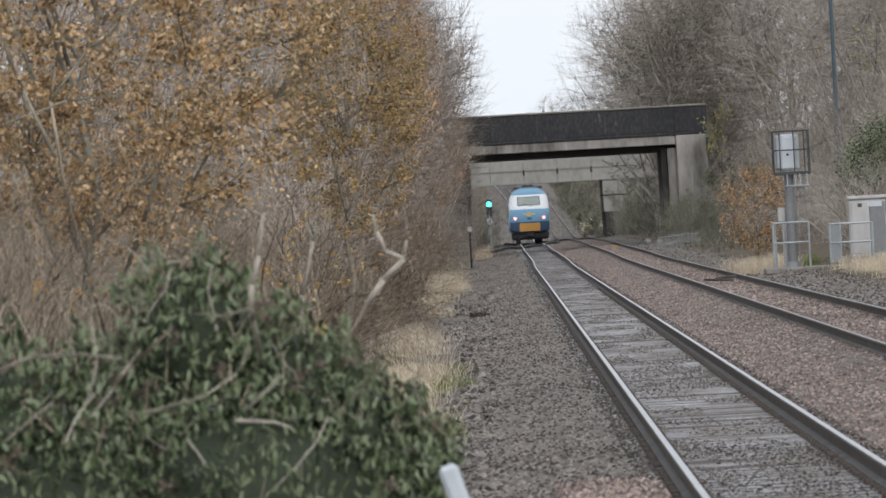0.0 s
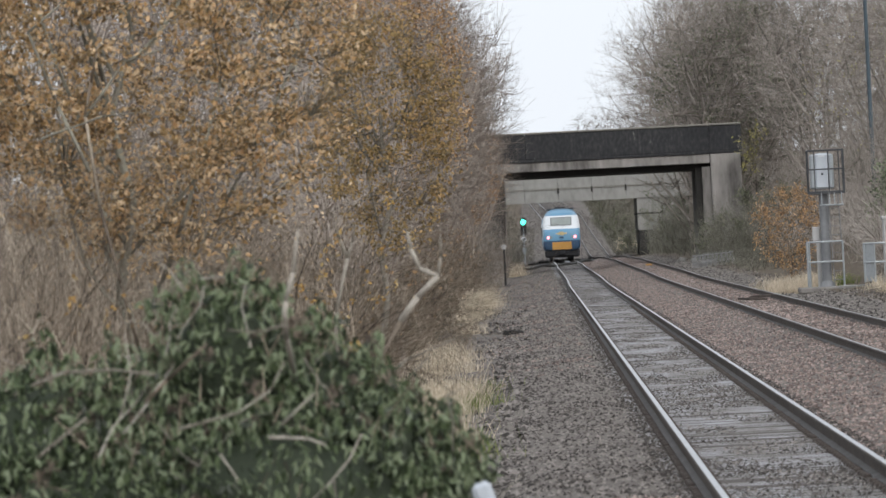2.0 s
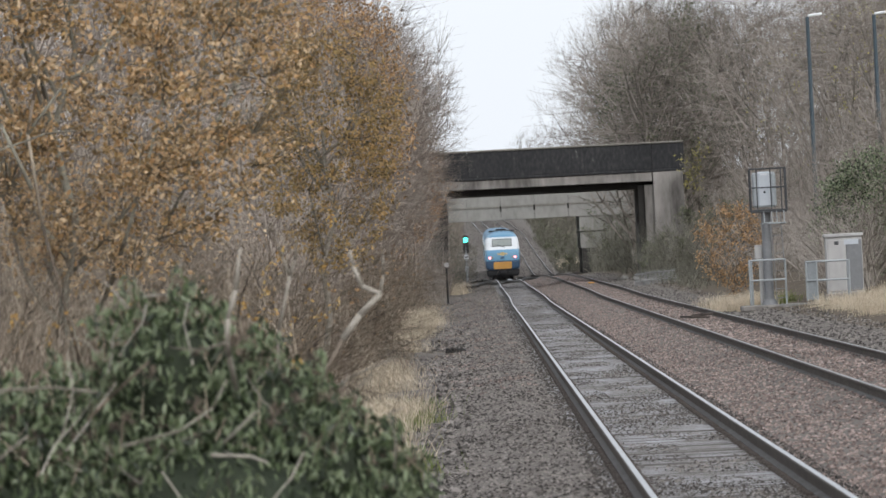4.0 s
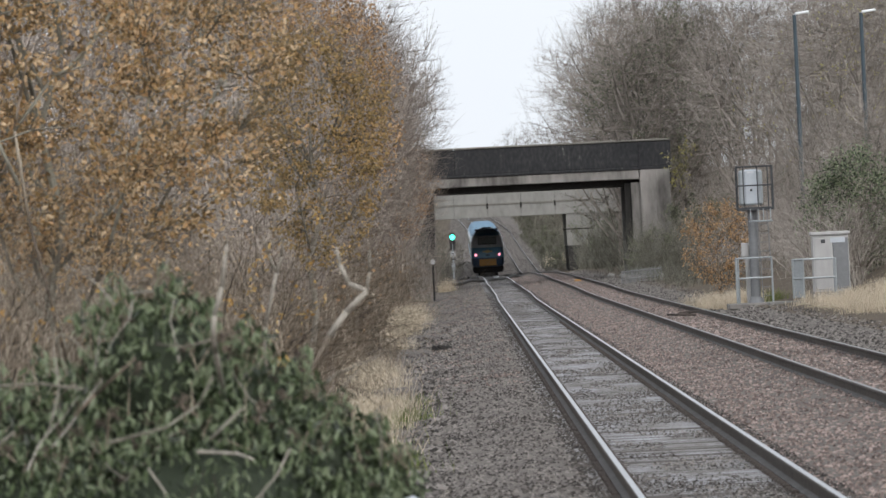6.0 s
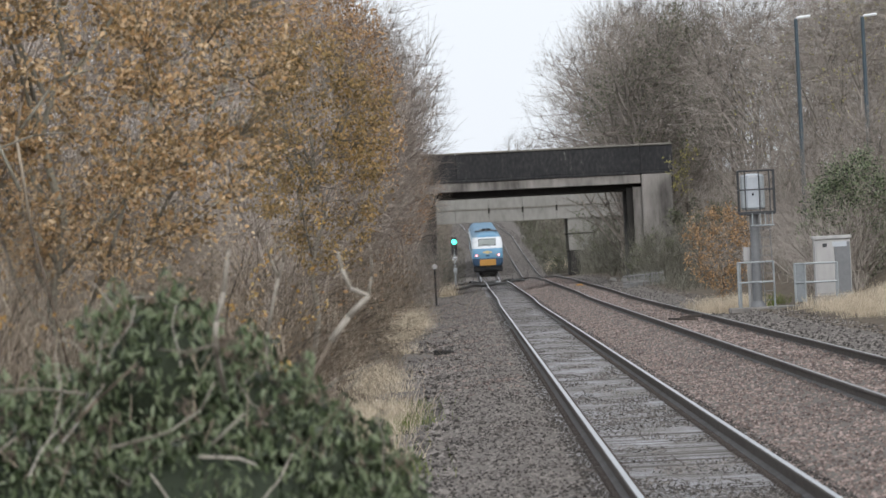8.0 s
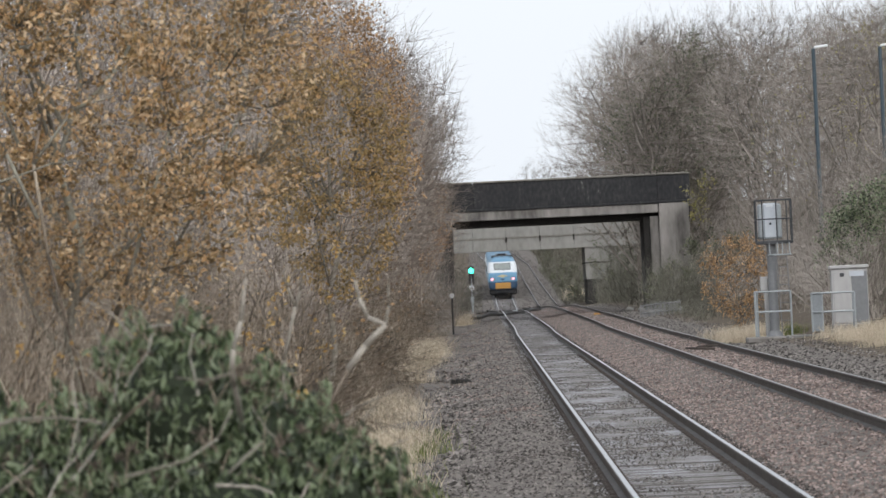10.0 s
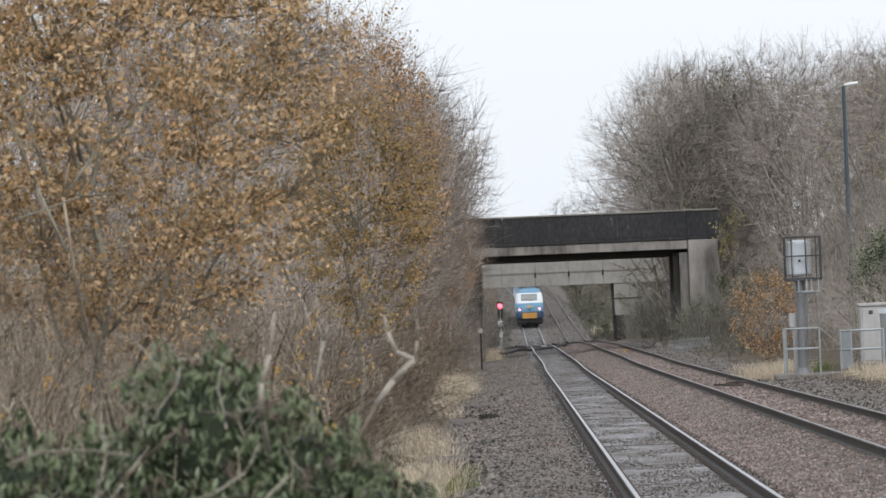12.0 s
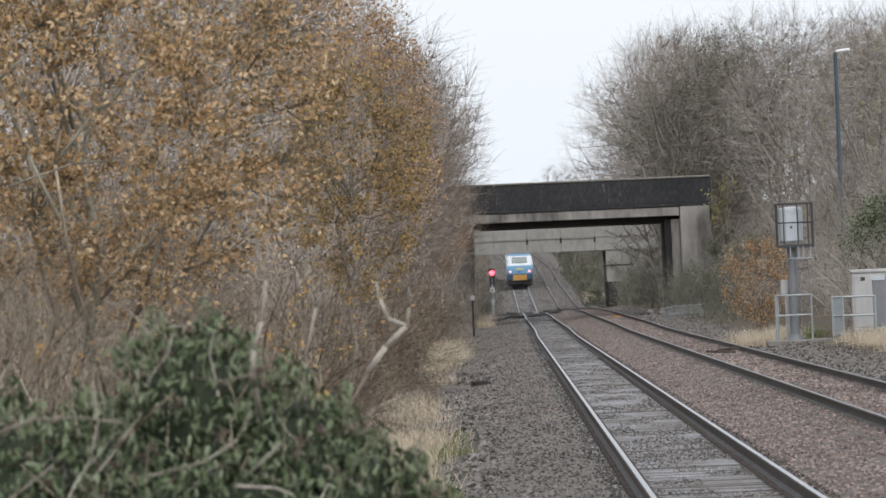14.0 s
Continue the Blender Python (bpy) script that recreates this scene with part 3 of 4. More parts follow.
    tagged(part("concrete_plinth", box((1.25, 2.2, 0.16), (8.0, 237, 0.1), 0.03), CONCRETE), "low concrete plinth under the signal post", "plinth")
    tagged(part("paving_slab", box((0.9, 1.5, 0.1), (8.85, 234, 0.16), 0.02), PALECON), "grey concrete slab in the grass", "slab")


def build_cabinet():
    c = empty("equipment_cabinet", (10.05, 231, 0.42), "pale grey lineside equipment cabinet with a vented lid", "cabinet")
    part("body", box((1.0, 0.7, 1.56), (0, 0, 0.78), 0.02), CABINET, c)
    part("lid", box((1.08, 0.8, 0.1), (0, 0, 1.61), 0.02), CABINET, c, "overhanging lid")
    part("plinth", box((1.1, 0.8, 0.3), (0, 0, -0.12), 0.02), CONCRETE, c)
    part("door", box((0.48, 0.03, 1.4), (-0.2, -0.36, 0.78), 0.01), CABINET, c)
    part("door", box((0.42, 0.03, 1.4), (0.27, -0.36, 0.78), 0.01), GREYPAINT, c)
    part("vent", box((0.12, 0.02, 0.1), (-0.2, -0.385, 1.4), 0.01), DARKSTEEL, c)
    part("notice", box((0.4, 0.01, 0.14), (0.2, -0.385, 1.42), 0.0), SIGNALBACK, c)
    g = empty("guard_rail", (9.5, 229.6, 0.3), "galvanised guard rail beside the grey cabinet", "handrail")
    for x, y in ((-0.55, -0.1), (-0.28, -0.3), (0.6, -0.3), (0.6, 0.5)):
        part("rail_post", tube((x, y, 0), (x, y, 1.06), 0.03, n=8), GALV, g)
    for z in (0.54, 1.05):
        for p, q in (((-0.55, -0.1), (-0.28, -0.3)), ((-0.28, -0.3), (0.6, -0.3)), ((-0.55, -0.1), (0.1, 0.7))):
            part("rail_bar", tube((*p, z), (*q, z), 0.028, n=8), GALV, g)
    part("kick_sheet", box((0.3, 0.02, 1.02), (-0.41, -0.18, 0.53), 0.005, (0, 0, -37)), GALV, g, "galvanised side sheet")


def build_lamp(x, y, z, h, out):
    s = empty("street_lamp", (x, y, z), "dark blue street lamp with a flat grey lantern", "street lamp", "street lamps on the bank")
    part("pole", tube((0, 0, 0), (0, 0, h), 0.09, 0.075, 12), BLUEPOLE, s)
    part("bracket", tube((0, 0, h - 0.02), (0.12 * out, 0, h + 0.06), 0.05, n=8), GALV, s)
    part("lantern", box((0.55, 0.24, 0.1), (0.3 * out, 0, h + 0.07), 0.03, (0, -6 * out, 0)), WHITEPAINT, s, "pale grey lantern")
    return s


def build_fence():
    f = empty("palisade_fence", (0, 0, 0), "grey steel palisade fence at the foot of the bank", "fence")
    for i in range(34):
        x, y = 7.45 + i * 0.048, 398 - i * 0.4
        z = float(lie(x, y))
        bm = box((0.032, 0.012, 0.62), (x, y, z + 0.3 + 0.04 * math.sin(i * 2.3)), 0.0, (0, 5 * math.sin(i * 1.7), 0))
        part("pale", bm, FENCEGREY, f)
    for z in (0.2, 0.55):
        part("fence_rail", tube((7.45, 398.03, float(lie(7.45, 398)) + z), (9.05, 384.83, float(lie(9.05, 385)) + z), 0.02, n=6), FENCEGREY, f)


# ---- the train ----
def hull(stations, name, mats, pick, parent, cuts=(), label=""):
    """A rounded body shell: stations of y, half width, roof height, underside, and shoulder roundness."""
    ring = 22
    v, f = [], []
    for y, w, top, low, rnd in stations:
        for k in range(ring):
            a = math.tau * k / ring - math.pi / 2
            c, s = math.cos(a), math.sin(a)
            mid = low + (top - low) * 0.45
            if s >= 0:
                e = rnd
                x, z = w * math.copysign(abs(c) ** e, c), mid + (top - mid) * abs(s) ** e
            else:
                x, z = w * math.copysign(abs(c) ** 0.35, c), mid - (mid - low) * abs(s) ** 0.35
            v.append((x, y, z))
    for i in range(len(stations) - 1):
        for k in range(ring):
            q = (i * ring + k, i * ring + (k + 1) % ring, (i + 1) * ring + (k + 1) % ring, (i + 1) * ring + k)
            f.append(q)
    f.append(tuple(range(ring))[::-1])
    f.append(tuple((len(stations) - 1) * ring + k for k in range(ring)))
    bm = bmesh.new()
    vs = [bm.verts.new(p) for p in v]
    for q in f:
        bm.faces.new([vs[k] for k in q])
    for z in cuts:
        bmesh.ops.bisect_plane(bm, geom=bm.verts[:] + bm.edges[:] + bm.faces[:], plane_co=(0, 0, z), plane_no=(0, 0, 1))
    for face in bm.faces:
        face.material_index = pick(face.calc_center_median())
    bmesh.ops.recalc_face_normals(bm, faces=bm.faces[:])
    return part(name, bm, mats, parent, label, smooth=True)


def build_bogie(y, parent):
    for sy in (-1.3, 1.3):
        for sx in (-0.75, 0.75):
            part("wheel", tube((sx - 0.06, y + sy, 0.46), (sx + 0.06, y + sy, 0.46), 0.45, n=18), BLACK, parent)
    for sx in (-1.0, 1.0):
        part("bogie_frame", box((0.2, 3.4, 0.4), (sx, y, 0.55), 0.05), BLACK, parent)


def build_power_car():
    t = empty("power_car", (NEAR_X, 577, 0), "blue diesel power car with white cab band and yellow panel", "train")
    st = [(0.0, 1.12, 1.92, 0.92, 0.4), (0.05, 1.24, 2.12, 0.8, 0.42), (0.16, 1.32, 2.34, 0.75, 0.45), (0.36, 1.35, 2.5, 0.72, 0.48),
          (0.75, 1.37, 2.9, 0.7, 0.5), (1.15, 1.37, 3.3, 0.7, 0.52), (1.45, 1.37, 3.52, 0.7, 0.55), (2.0, 1.37, 3.74, 0.7, 0.58),
          (3.0, 1.37, 3.86, 0.7, 0.6), (9.0, 1.37, 3.88, 0.7, 0.6), (17.6, 1.37, 3.88, 0.7, 0.6)]
    fine = []
    for a, b in zip(st[:-1], st[1:]):
        for i in range(4):
            fine.append(tuple(a[k] + (b[k] - a[k]) * i / 4 for k in range(5)))
    fine.append(st[-1])

    def colour(c):
        if c.z < 1.5:
            return 1
        if 2.36 < c.z < 3.34 and c.y < 2.6:
            return 2
        return 3 if c.z > 3.34 and c.y > 2.0 else 0

    hull(fine, "body", [BLUE, NAVY, WHITE, ROOF], colour, t, (1.5, 2.36, 3.34))
    part("windscreen", box((1.46, 0.05, 0.76), (0, 0.78, 2.9), 0.02, (-44, 0, 0)), GLASS, t, "grey reflecting windscreen")
    for x in (-0.78, 0.78):
        part("window_frame", box((0.045, 0.06, 0.82), (x * 0.96, 0.775, 2.9), 0.01, (-44, 0, 0)), BLACK, t)
    part("window_frame", box((1.54, 0.06, 0.05), (0, 1.055, 3.185), 0.01, (-44, 0, 0)), BLACK, t)
    part("window_frame", box((1.54, 0.06, 0.05), (0, 0.5, 2.62), 0.01, (-44, 0, 0)), BLACK, t)
    part("wiper", tube((0.25, 0.38, 2.52), (-0.4, 0.58, 2.75), 0.02, n=6), BLACK, t)
    part("yellow_panel", box((1.42, 0.06, 0.56), (0, -0.02, 1.12), 0.02), YELLOW, t, "yellow warning panel")
    bm = box((0.8, 0.03, 0.12), (0, -0.0, 2.02), 0.02)
    box((0.34, 0.035, 0.26), (0, -0.0, 2.02), 0.05, bm=bm)
    part("emblem", bm, EMBLEM, t, "pale gold winged emblem")
    part("name_plate", box((0.3, 0.03, 0.14), (0, -0.01, 1.72), 0.01), NAVY, t)
    for x in (-0.98, 0.98):
        part("lamp_cluster", box((0.46, 0.05, 0.18), (x * 0.93, 0.0, 1.75), 0.03), GLASS, t)
        part("tail_lamp", tube((x, -0.06, 1.75), (x, -0.02, 1.75), 0.1, n=16), TAIL, t, "lit tail lamp")
    part("valance", box((2.56, 1.4, 0.62), (0, 0.9, 0.58), 0.14), BLACK, t, "black nose valance")
    part("coupler", box((0.5, 0.5, 0.3), (0, 0.1, 0.62), 0.05), BLACK, t, "grimy steel coupler")
    part("underframe", box((2.3, 14.5, 0.5), (0, 9.6, 0.62), 0.05), BLACK, t)
    for y in (3.6, 14):
        build_bogie(y, t)
    for y in (3.2, 3.9, 4.6, 5.3, 6.0, 6.7, 7.4):
        part("roof_slat", box((2.0, 0.22, 0.1), (0, y, 3.84), 0.04), DARKSTEEL, t, "dark roof grille slat")
    for x in (-0.85, 0.0, 0.85):
        part("roof_bar", box((0.12, 5.4, 0.16), (x, 5.3, 3.84 if x else 3.87), 0.04), DARKSTEEL, t)
    part("exhaust", box((0.8, 1.6, 0.2), (0, 9.6, 3.94), 0.05), BLACK, t)
    part("roof_hatch", box((1.2, 3.2, 0.14), (0, 13.4, 3.9), 0.04), GREYPAINT, t)
    return t


def build_coach():
    c = empty("coach", (NEAR_X, 600, 0), "blue and white railway coach with dark windows", "train", "coaches")
    st = [(y, 1.37, 3.78, 0.75, 0.55) for y in (0.0, 0.3, 6, 12, 18, 22.6, 22.9)]
    hull(st, "body", [BLUE, NAVY, WHITE, ROOF], lambda p: 1 if p.z < 1.2 else 3 if p.z > 3.2 else 2 if 1.9 < p.z < 2.9 else 0, c, (1.2, 1.9, 2.9, 3.2))
    for x in (-1.36, 1.36):
        for i in range(8):
            part("window", box((0.06, 1.6, 0.8), (x, 2.6 + i * 2.5, 2.35), 0.02), GLASS, c)
    part("gangway", box((1.1, 0.4, 2.2), (0, -0.15, 1.9), 0.05), BLACK, c)
    part("underframe", box((2.2, 18, 0.5), (0, 11.4, 0.62), 0.05), BLACK, c)
    for y in (3.4, 19.4):
        build_bogie(y, c)
    return c


# ---- plants ----
def timber(seg, parent, bark, twig, stem=0):
    """The stem, or all limbs thicker than a thumb, make the trunk; the rest is the crown of twigs."""
    s = np.asarray(seg)
    thick = np.arange(len(s)) < stem if stem else s[:, 6] > 0.03
    raw("trunk", *sticks(s[thick]), bark, parent, smooth=True)
    raw("twig_crown", *twiglets(s[~thick]), twig, parent)


# how high the wood on the right bank stands, by the slope of sight across and up
BROW_ACROSS = [0.0088, 0.0098, 0.0107, 0.0124, 0.0186, 0.0253, 0.0354, 0.0467, 0.06]
BROW_UP = [0.016, 0.0205, 0.0234, 0.0266, 0.0284, 0.0301, 0.0317, 0.0322, 0.0325]


def build_woods():
    """Bare trees of a few builds, copied along both banks."""
    rng = np.random.default_rng(11)
    kinds = []
    for i in range(8):
        r = np.random.default_rng(100 + i)
        seg, root, tip = crown_tree(r, 10.0, r.uniform(2.7, 3.3), r.uniform(1.8, 3.0), tuple(r.normal(0, 0.4, 2)), 16, 140, 1000, 0.0095, (0.5,))
        t = empty("bare_tree", (0, -50 - 8 * i, 0), "leafless grey-brown tree on the railway bank", "tree", "bare trees on the banks")
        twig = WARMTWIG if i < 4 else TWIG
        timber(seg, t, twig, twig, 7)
        kinds.append(t)
    spots = []

    def brow(x, y, share):
        top = 2.05 + y * float(np.interp(x / y, BROW_ACROSS, BROW_UP)) * share
        spots.append((x, y, (top - float(lie(x, y))) / 10))

    for y in np.arange(122, 470, 7.0):
        h = (2.0 + 0.0305 * y) * rng.uniform(0.88, 1.02)
        spots.append((-1.3 - 0.27 * h - rng.uniform(0, 0.7), y + rng.uniform(-3, 3), h / 10))
    for y in np.arange(100, 470, 11.0):
        h = (3.0 + 0.039 * y) * rng.uniform(0.9, 1.05)
        spots.append((-7 - rng.uniform(0, 5), y + rng.uniform(-3, 3), min(h, 17) / 10))
    for y in np.arange(372, 455, 8.0):
        spots.append((-3.0 - rng.uniform(0, 0.8), y, rng.uniform(0.68, 0.84)))
    for y in np.arange(246, 322, 6.0):
        spots.append((11.2 + rng.uniform(0, 6), y + rng.uniform(-3, 3), rng.uniform(0.4, 0.54)))
    for y in np.arange(338, 475, 5.0):
        brow(rng.uniform(15.5, 28), y, rng.uniform(0.82, 0.98))
    for y in np.arange(478, 560, 4.0):
        brow(rng.uniform(9.4, 14), y, rng.uniform(0.9, 1.0))
    for y in np.arange(480, 620, 5.0):
        brow(rng.uniform(13, 34), y, rng.uniform(0.88, 1.0))
    for y in np.arange(485, 680, 24.0):
        spots.append((11.5 + rng.uniform(0, 6), y + rng.uniform(-3, 3), rng.uniform(0.6, 0.9)))
        spots.append((-8 - rng.uniform(0, 6), y + rng.uniform(-3, 3), rng.uniform(0.7, 1.1)))
    for y in np.arange(725, 1150, 42.0):
        spots.append((11 + rng.uniform(0, 10), y + rng.uniform(-5, 5), rng.uniform(0.7, 1.1)))
        spots.append((-7 - rng.uniform(0, 8), y + rng.uniform(-5, 5), rng.uniform(0.7, 1.1)))
    for x, y in ((8.5, 1240), (11, 1262), (14, 1250), (18, 1275)):
        spots.append((x, y, rng.uniform(1.2, 1.4)))
    used = set()
    for i, (x, y, s) in enumerate(spots):
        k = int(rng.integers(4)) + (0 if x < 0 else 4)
        m = pose(x, y, float(lie(x, y)) - 0.1, 0, 0, rng.uniform(0, 360))
        if k not in used:
            used.add(k)
            t = kinds[k]
            t.matrix_world = m
        else:
            t = copy_thing(kinds[k], m)
        t.scale = (s, s, s)


def build_scrub(name, n, x0, x1, y0, y1, hmin, hmax, material, label, seed, r=0.008, arch=0.5, twigs=2):
    """A thicket of thin arching stems with side twigs."""
    rng = np.random.default_rng(seed)
    x, y = rng.uniform(x0, x1, n), np.exp(rng.uniform(math.log(y0), math.log(y1), n))
    p = np.stack([x, y, lie(x, y) - 0.05], -1)
    h = rng.uniform(hmin, hmax, (n, 1))
    d = rng.normal(0, 0.25, (n, 3))
    d[:, 2] = 1
    seg = []
    k = 5
    rad = r * rng.uniform(0.7, 1.6, (n, 1))
    for i in range(k):
        d = d + rng.normal(0, arch * 0.5, (n, 3)) * np.array([1, 1, 0.5]) - np.array([0, 0, arch * 0.22 * i])
        d = d / np.linalg.norm(d, axis=1, keepdims=True)
        q = p + d * h / k
        r0, r1 = rad * (1 - i / (k + 1)), rad * (1 - (i + 1) / (k + 1))
        seg.append(np.concatenate([p, q, r0, r1], 1))
        if i > 0:
            for _ in range(twigs):
                e = d + rng.normal(0, 0.7, (n, 3))
                e /= np.linalg.norm(e, axis=1, keepdims=True)
                seg.append(np.concatenate([p, p + e * h * rng.uniform(0.1, 0.3, (n, 1)), r0 * 0.6, r1 * 0.4], 1))
        p = q
    v, f = twiglets(np.concatenate(seg))
    return tagged(raw(name, v, f, material), label, "undergrowth", kind="stuff"), p


def scatter_leaves(name, tips, n, size, material, label, seed):
    rng = np.random.default_rng(seed)
    some = tips[rng.integers(0, len(tips), max(60, len(tips) // 3))]
    pts = some[rng.integers(0, len(some), n)] + rng.normal(0, 0.22, (n, 3))
    pts = pts[pts[:, 0] < -1.9]
    return tagged(raw(name, *foliage(pts, size, rng), material), label, "leaves", kind="stuff")


def build_grass(name, n, x0, x1, y0, y1, h, material, label, seed, clump=0.25):
    rng = np.random.default_rng(seed)
    m = max(3, n // 130)
    cx, cy = rng.uniform(x0, x1, m), np.exp(rng.uniform(math.log(y0), math.log(y1), m))
    k = rng.integers(0, m, n)
    x, y = cx[k] + rng.normal(0, clump, n), cy[k] + rng.normal(0, clump, n)
    p = np.stack([x, y, lie(x, y) - 0.02], -1)
    hh = h * rng.uniform(0.4, 1.15, (n, 1))
    d = rng.normal(0, 0.3, (n, 3))
    d[:, 2] = 1
    q = p + d * hh * 0.55
    d2 = d + rng.normal(0, 0.5, (n, 3)) * np.array([1, 1, 0.3])
    t = q + d2 * hh * 0.4
    r = np.full((n, 1), 0.006)
    v, f = twiglets(np.concatenate([np.concatenate([p, q, r, r * 0.8], 1), np.concatenate([q, t, r * 0.8, r * 0.3], 1)]))
    return tagged(raw(name, v, f, material), label, "grass", kind="stuff")


def leafy_tree(name, at, height, label, leaf, leaf_label, count, size, seed, spread=0.6, bark=BARK, twigs=5.0, thin=0.006, jitter=0.18, lean=0.0, levels=4, first=0.15, low=0.0, high=1.1):
    """A slender tree with leaves in tufts at its twig ends."""
    r = np.random.default_rng(seed)
    seg, ends = grow(r, height, spread, twigs, levels, thin, lean, first)
    t = empty(name, at, label, "tree")
    timber(seg, t, bark, bark)
    ends = ends[(ends[:, 2] > low) & (ends[:, 2] < high * height)]
    tufts = ends[r.integers(0, len(ends), max(40, count // 16))]
    pts = tufts[r.integers(0, len(tufts), count)] + r.normal(0, jitter, (count, 3)) * r.uniform(0.3, 1.2, (count, 1))
    raw("crown", *foliage(pts, size, r), leaf, t, leaf_label)
    return t


def round_tree(name, at, height, radius, low, label, leaf, leaf_label, count, size, seed, bark=BARK, twigs=1500, thin=0.006, jitter=0.05, share=0.6, lean=(0.0, 0.0), branches=150):
    """A round-headed tree with leaves in sprays along a share of its twigs."""
    r = np.random.default_rng(seed)
    seg, root, tip = crown_tree(r, height, radius, low, lean, 15, branches, twigs, thin)
    t = empty(name, at, label, "tree")
    timber(seg, t, bark, bark, 7)
    knots = np.sin(tip @ r.normal(0, 5.0 / radius, (3, 5)) + r.uniform(0, 6, 5)).sum(1) + r.normal(0, 0.8, len(tip))
    leafed = np.argsort(knots)[: max(20, int(share * len(tip)))]
    k = leafed[r.integers(0, len(leafed), count)]
    pts = root[k] + (tip[k] - root[k]) * r.uniform(0.15, 1.12, (count, 1)) + r.normal(0, jitter, (count, 3))
    raw("crown", *foliage(pts, size, r), leaf, t, leaf_label)
    return t


def build_ivy():
    """A stump smothered in ivy, with dead pale branches standing out of it."""
    r = np.random.default_rng(5)
    t = empty("ivy_bush", (-1.35, 40, -0.1), "dense dark green ivy mound over dead branches", "bush")
    lobes = [(-0.12, 0, 1.62, 0.36, 0.45), (-0.5, 0.2, 1.2, 0.55, 0.5), (0.32, 0.1, 1.3, 0.42, 0.5), (0.62, -0.1, 1.12, 0.32, 0.42), (0.8, 0.05, 0.95, 0.28, 0.4), (-1.0, 0, 1.2, 0.6, 0.5),
             (-1.6, 0.2, 0.95, 0.7, 0.6), (0.1, -0.3, 0.8, 0.9, 0.7), (-0.8, -0.3, 0.7, 0.9, 0.7), (0.55, 0, 0.5, 0.45, 0.5)]
    pts = []
    for x, y, z, a, b in lobes:
        n = int(5600 * a)
        u = r.normal(size=(n, 3))
        u[:, 1] = -np.abs(u[:, 1]) * 0.8 + 0.25
        u /= np.linalg.norm(u, axis=1, keepdims=True)
        bump = 1 + 0.2 * np.sin(u[:, :1] * 9 + x * 5) * np.sin(u[:, 2:] * 8 + y * 3) + 0.1 * np.sin(u[:, :1] * 23 + z * 7) * np.sin(u[:, 2:] * 21)
        pts.append(np.array([x, y, z]) + u * bump * np.array([a, a, b]) * r.uniform(0.72, 1.06, (n, 1)))
    pts = np.concatenate(pts)
    pts = pts[pts[:, 2] > 0.05]
    v, f = foliage(pts, 0.062, r, 1.8, 0.16)
    raw("ivy_leaves", v, f, IVYLEAF, t, "glossy dark ivy leaves")
    # Added dark blobs stand in for shade between the leaves.
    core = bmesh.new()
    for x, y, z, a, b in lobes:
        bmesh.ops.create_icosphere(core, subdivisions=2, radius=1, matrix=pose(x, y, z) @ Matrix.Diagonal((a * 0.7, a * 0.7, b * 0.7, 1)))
    part("shade_core", core, IVYSHADE, t, "dark blobs painting the shade inside the ivy")
    part("trunk", tube((-0.2, 0, -0.2), (-0.2, 0, 1.2), 0.16, 0.08), BARK, t)
    seg = []
    for _ in range(120):
        p = pts[r.integers(len(pts))]
        d = r.normal(0, 1, 3) + np.array([0, 0, 0.4])
        d /= np.linalg.norm(d)
        for i in range(3):
            q = p + d * r.uniform(0.08, 0.2)
            seg.append((*p, *q, 0.006 - 0.0012 * i, 0.005 - 0.0012 * i))
            p, d = q, d + r.normal(0, 0.45, 3)
            d /= np.linalg.norm(d)
    stalks = []
    for _ in range(420):
        p = pts[r.integers(len(pts))] + np.array([0, -0.05, 0.02])
        d = r.normal(0, 0.6, 3) + np.array([0, 0, 0.9])
        d /= np.linalg.norm(d)
        stalks.append((*p, *(p + d * r.uniform(0.08, 0.24)), 0.0035, 0.002))
    tagged(raw("dry_stalk", *sticks(stalks), BRAMBLE, t, "thin dry brown stalks in the ivy"), kind="stuff")
    v, f = sticks(seg)
    tagged(raw("bramble", v, f, PALEBARK, t, "pale stems across the ivy"), kind="stuff")
    heads, fruit = [], pts[r.integers(0, len(pts), 260)]
    for p in fruit[fruit[:, 2] > 0.9]:
        p = p + np.array([0, -0.04, 0.03])
        d = r.normal(0, 1, (16, 3)) + np.array([0, 0, 0.3])
        d *= 0.045 / np.linalg.norm(d, axis=1, keepdims=True)
        heads.append(np.column_stack([np.tile(p, (16, 1)), p + d, np.full(16, 0.002), np.full(16, 0.0055)]))
    tagged(raw("seed_head", *sticks(np.concatenate(heads)), DRYHEAD, t, "dry brown ivy seed heads"), kind="stuff")
    for pale, pts in ((BARK, [(-0.96, 1.58), (-0.81, 1.634), (-0.59, 1.633), (-0.4, 1.6)]), (LICHEN, [(-0.3, 1.35), (-0.22, 1.368), (-0.034, 1.408), (0.119, 1.502), (0.19, 1.632)]),
                      (BARK, [(-0.95, 1.25), (-0.893, 1.296), (-0.72, 1.422)]), (BRAMBLE, [(-0.45, 1.48), (-0.346, 1.573), (-0.154, 1.732)]), (LICHEN, [(0.163, 1.343), (0.318, 1.478)]),
                      (PALEBARK, [(0.1, 1.29), (0.176, 1.284), (0.284, 1.274), (0.36, 1.243)])):
        bough("bare_stem", [(x, -1.55 + 0.06 * math.sin(9 * x), z) for x, z in pts], [0.0085 - 0.0011 * i for i in range(len(pts))], pale, t)


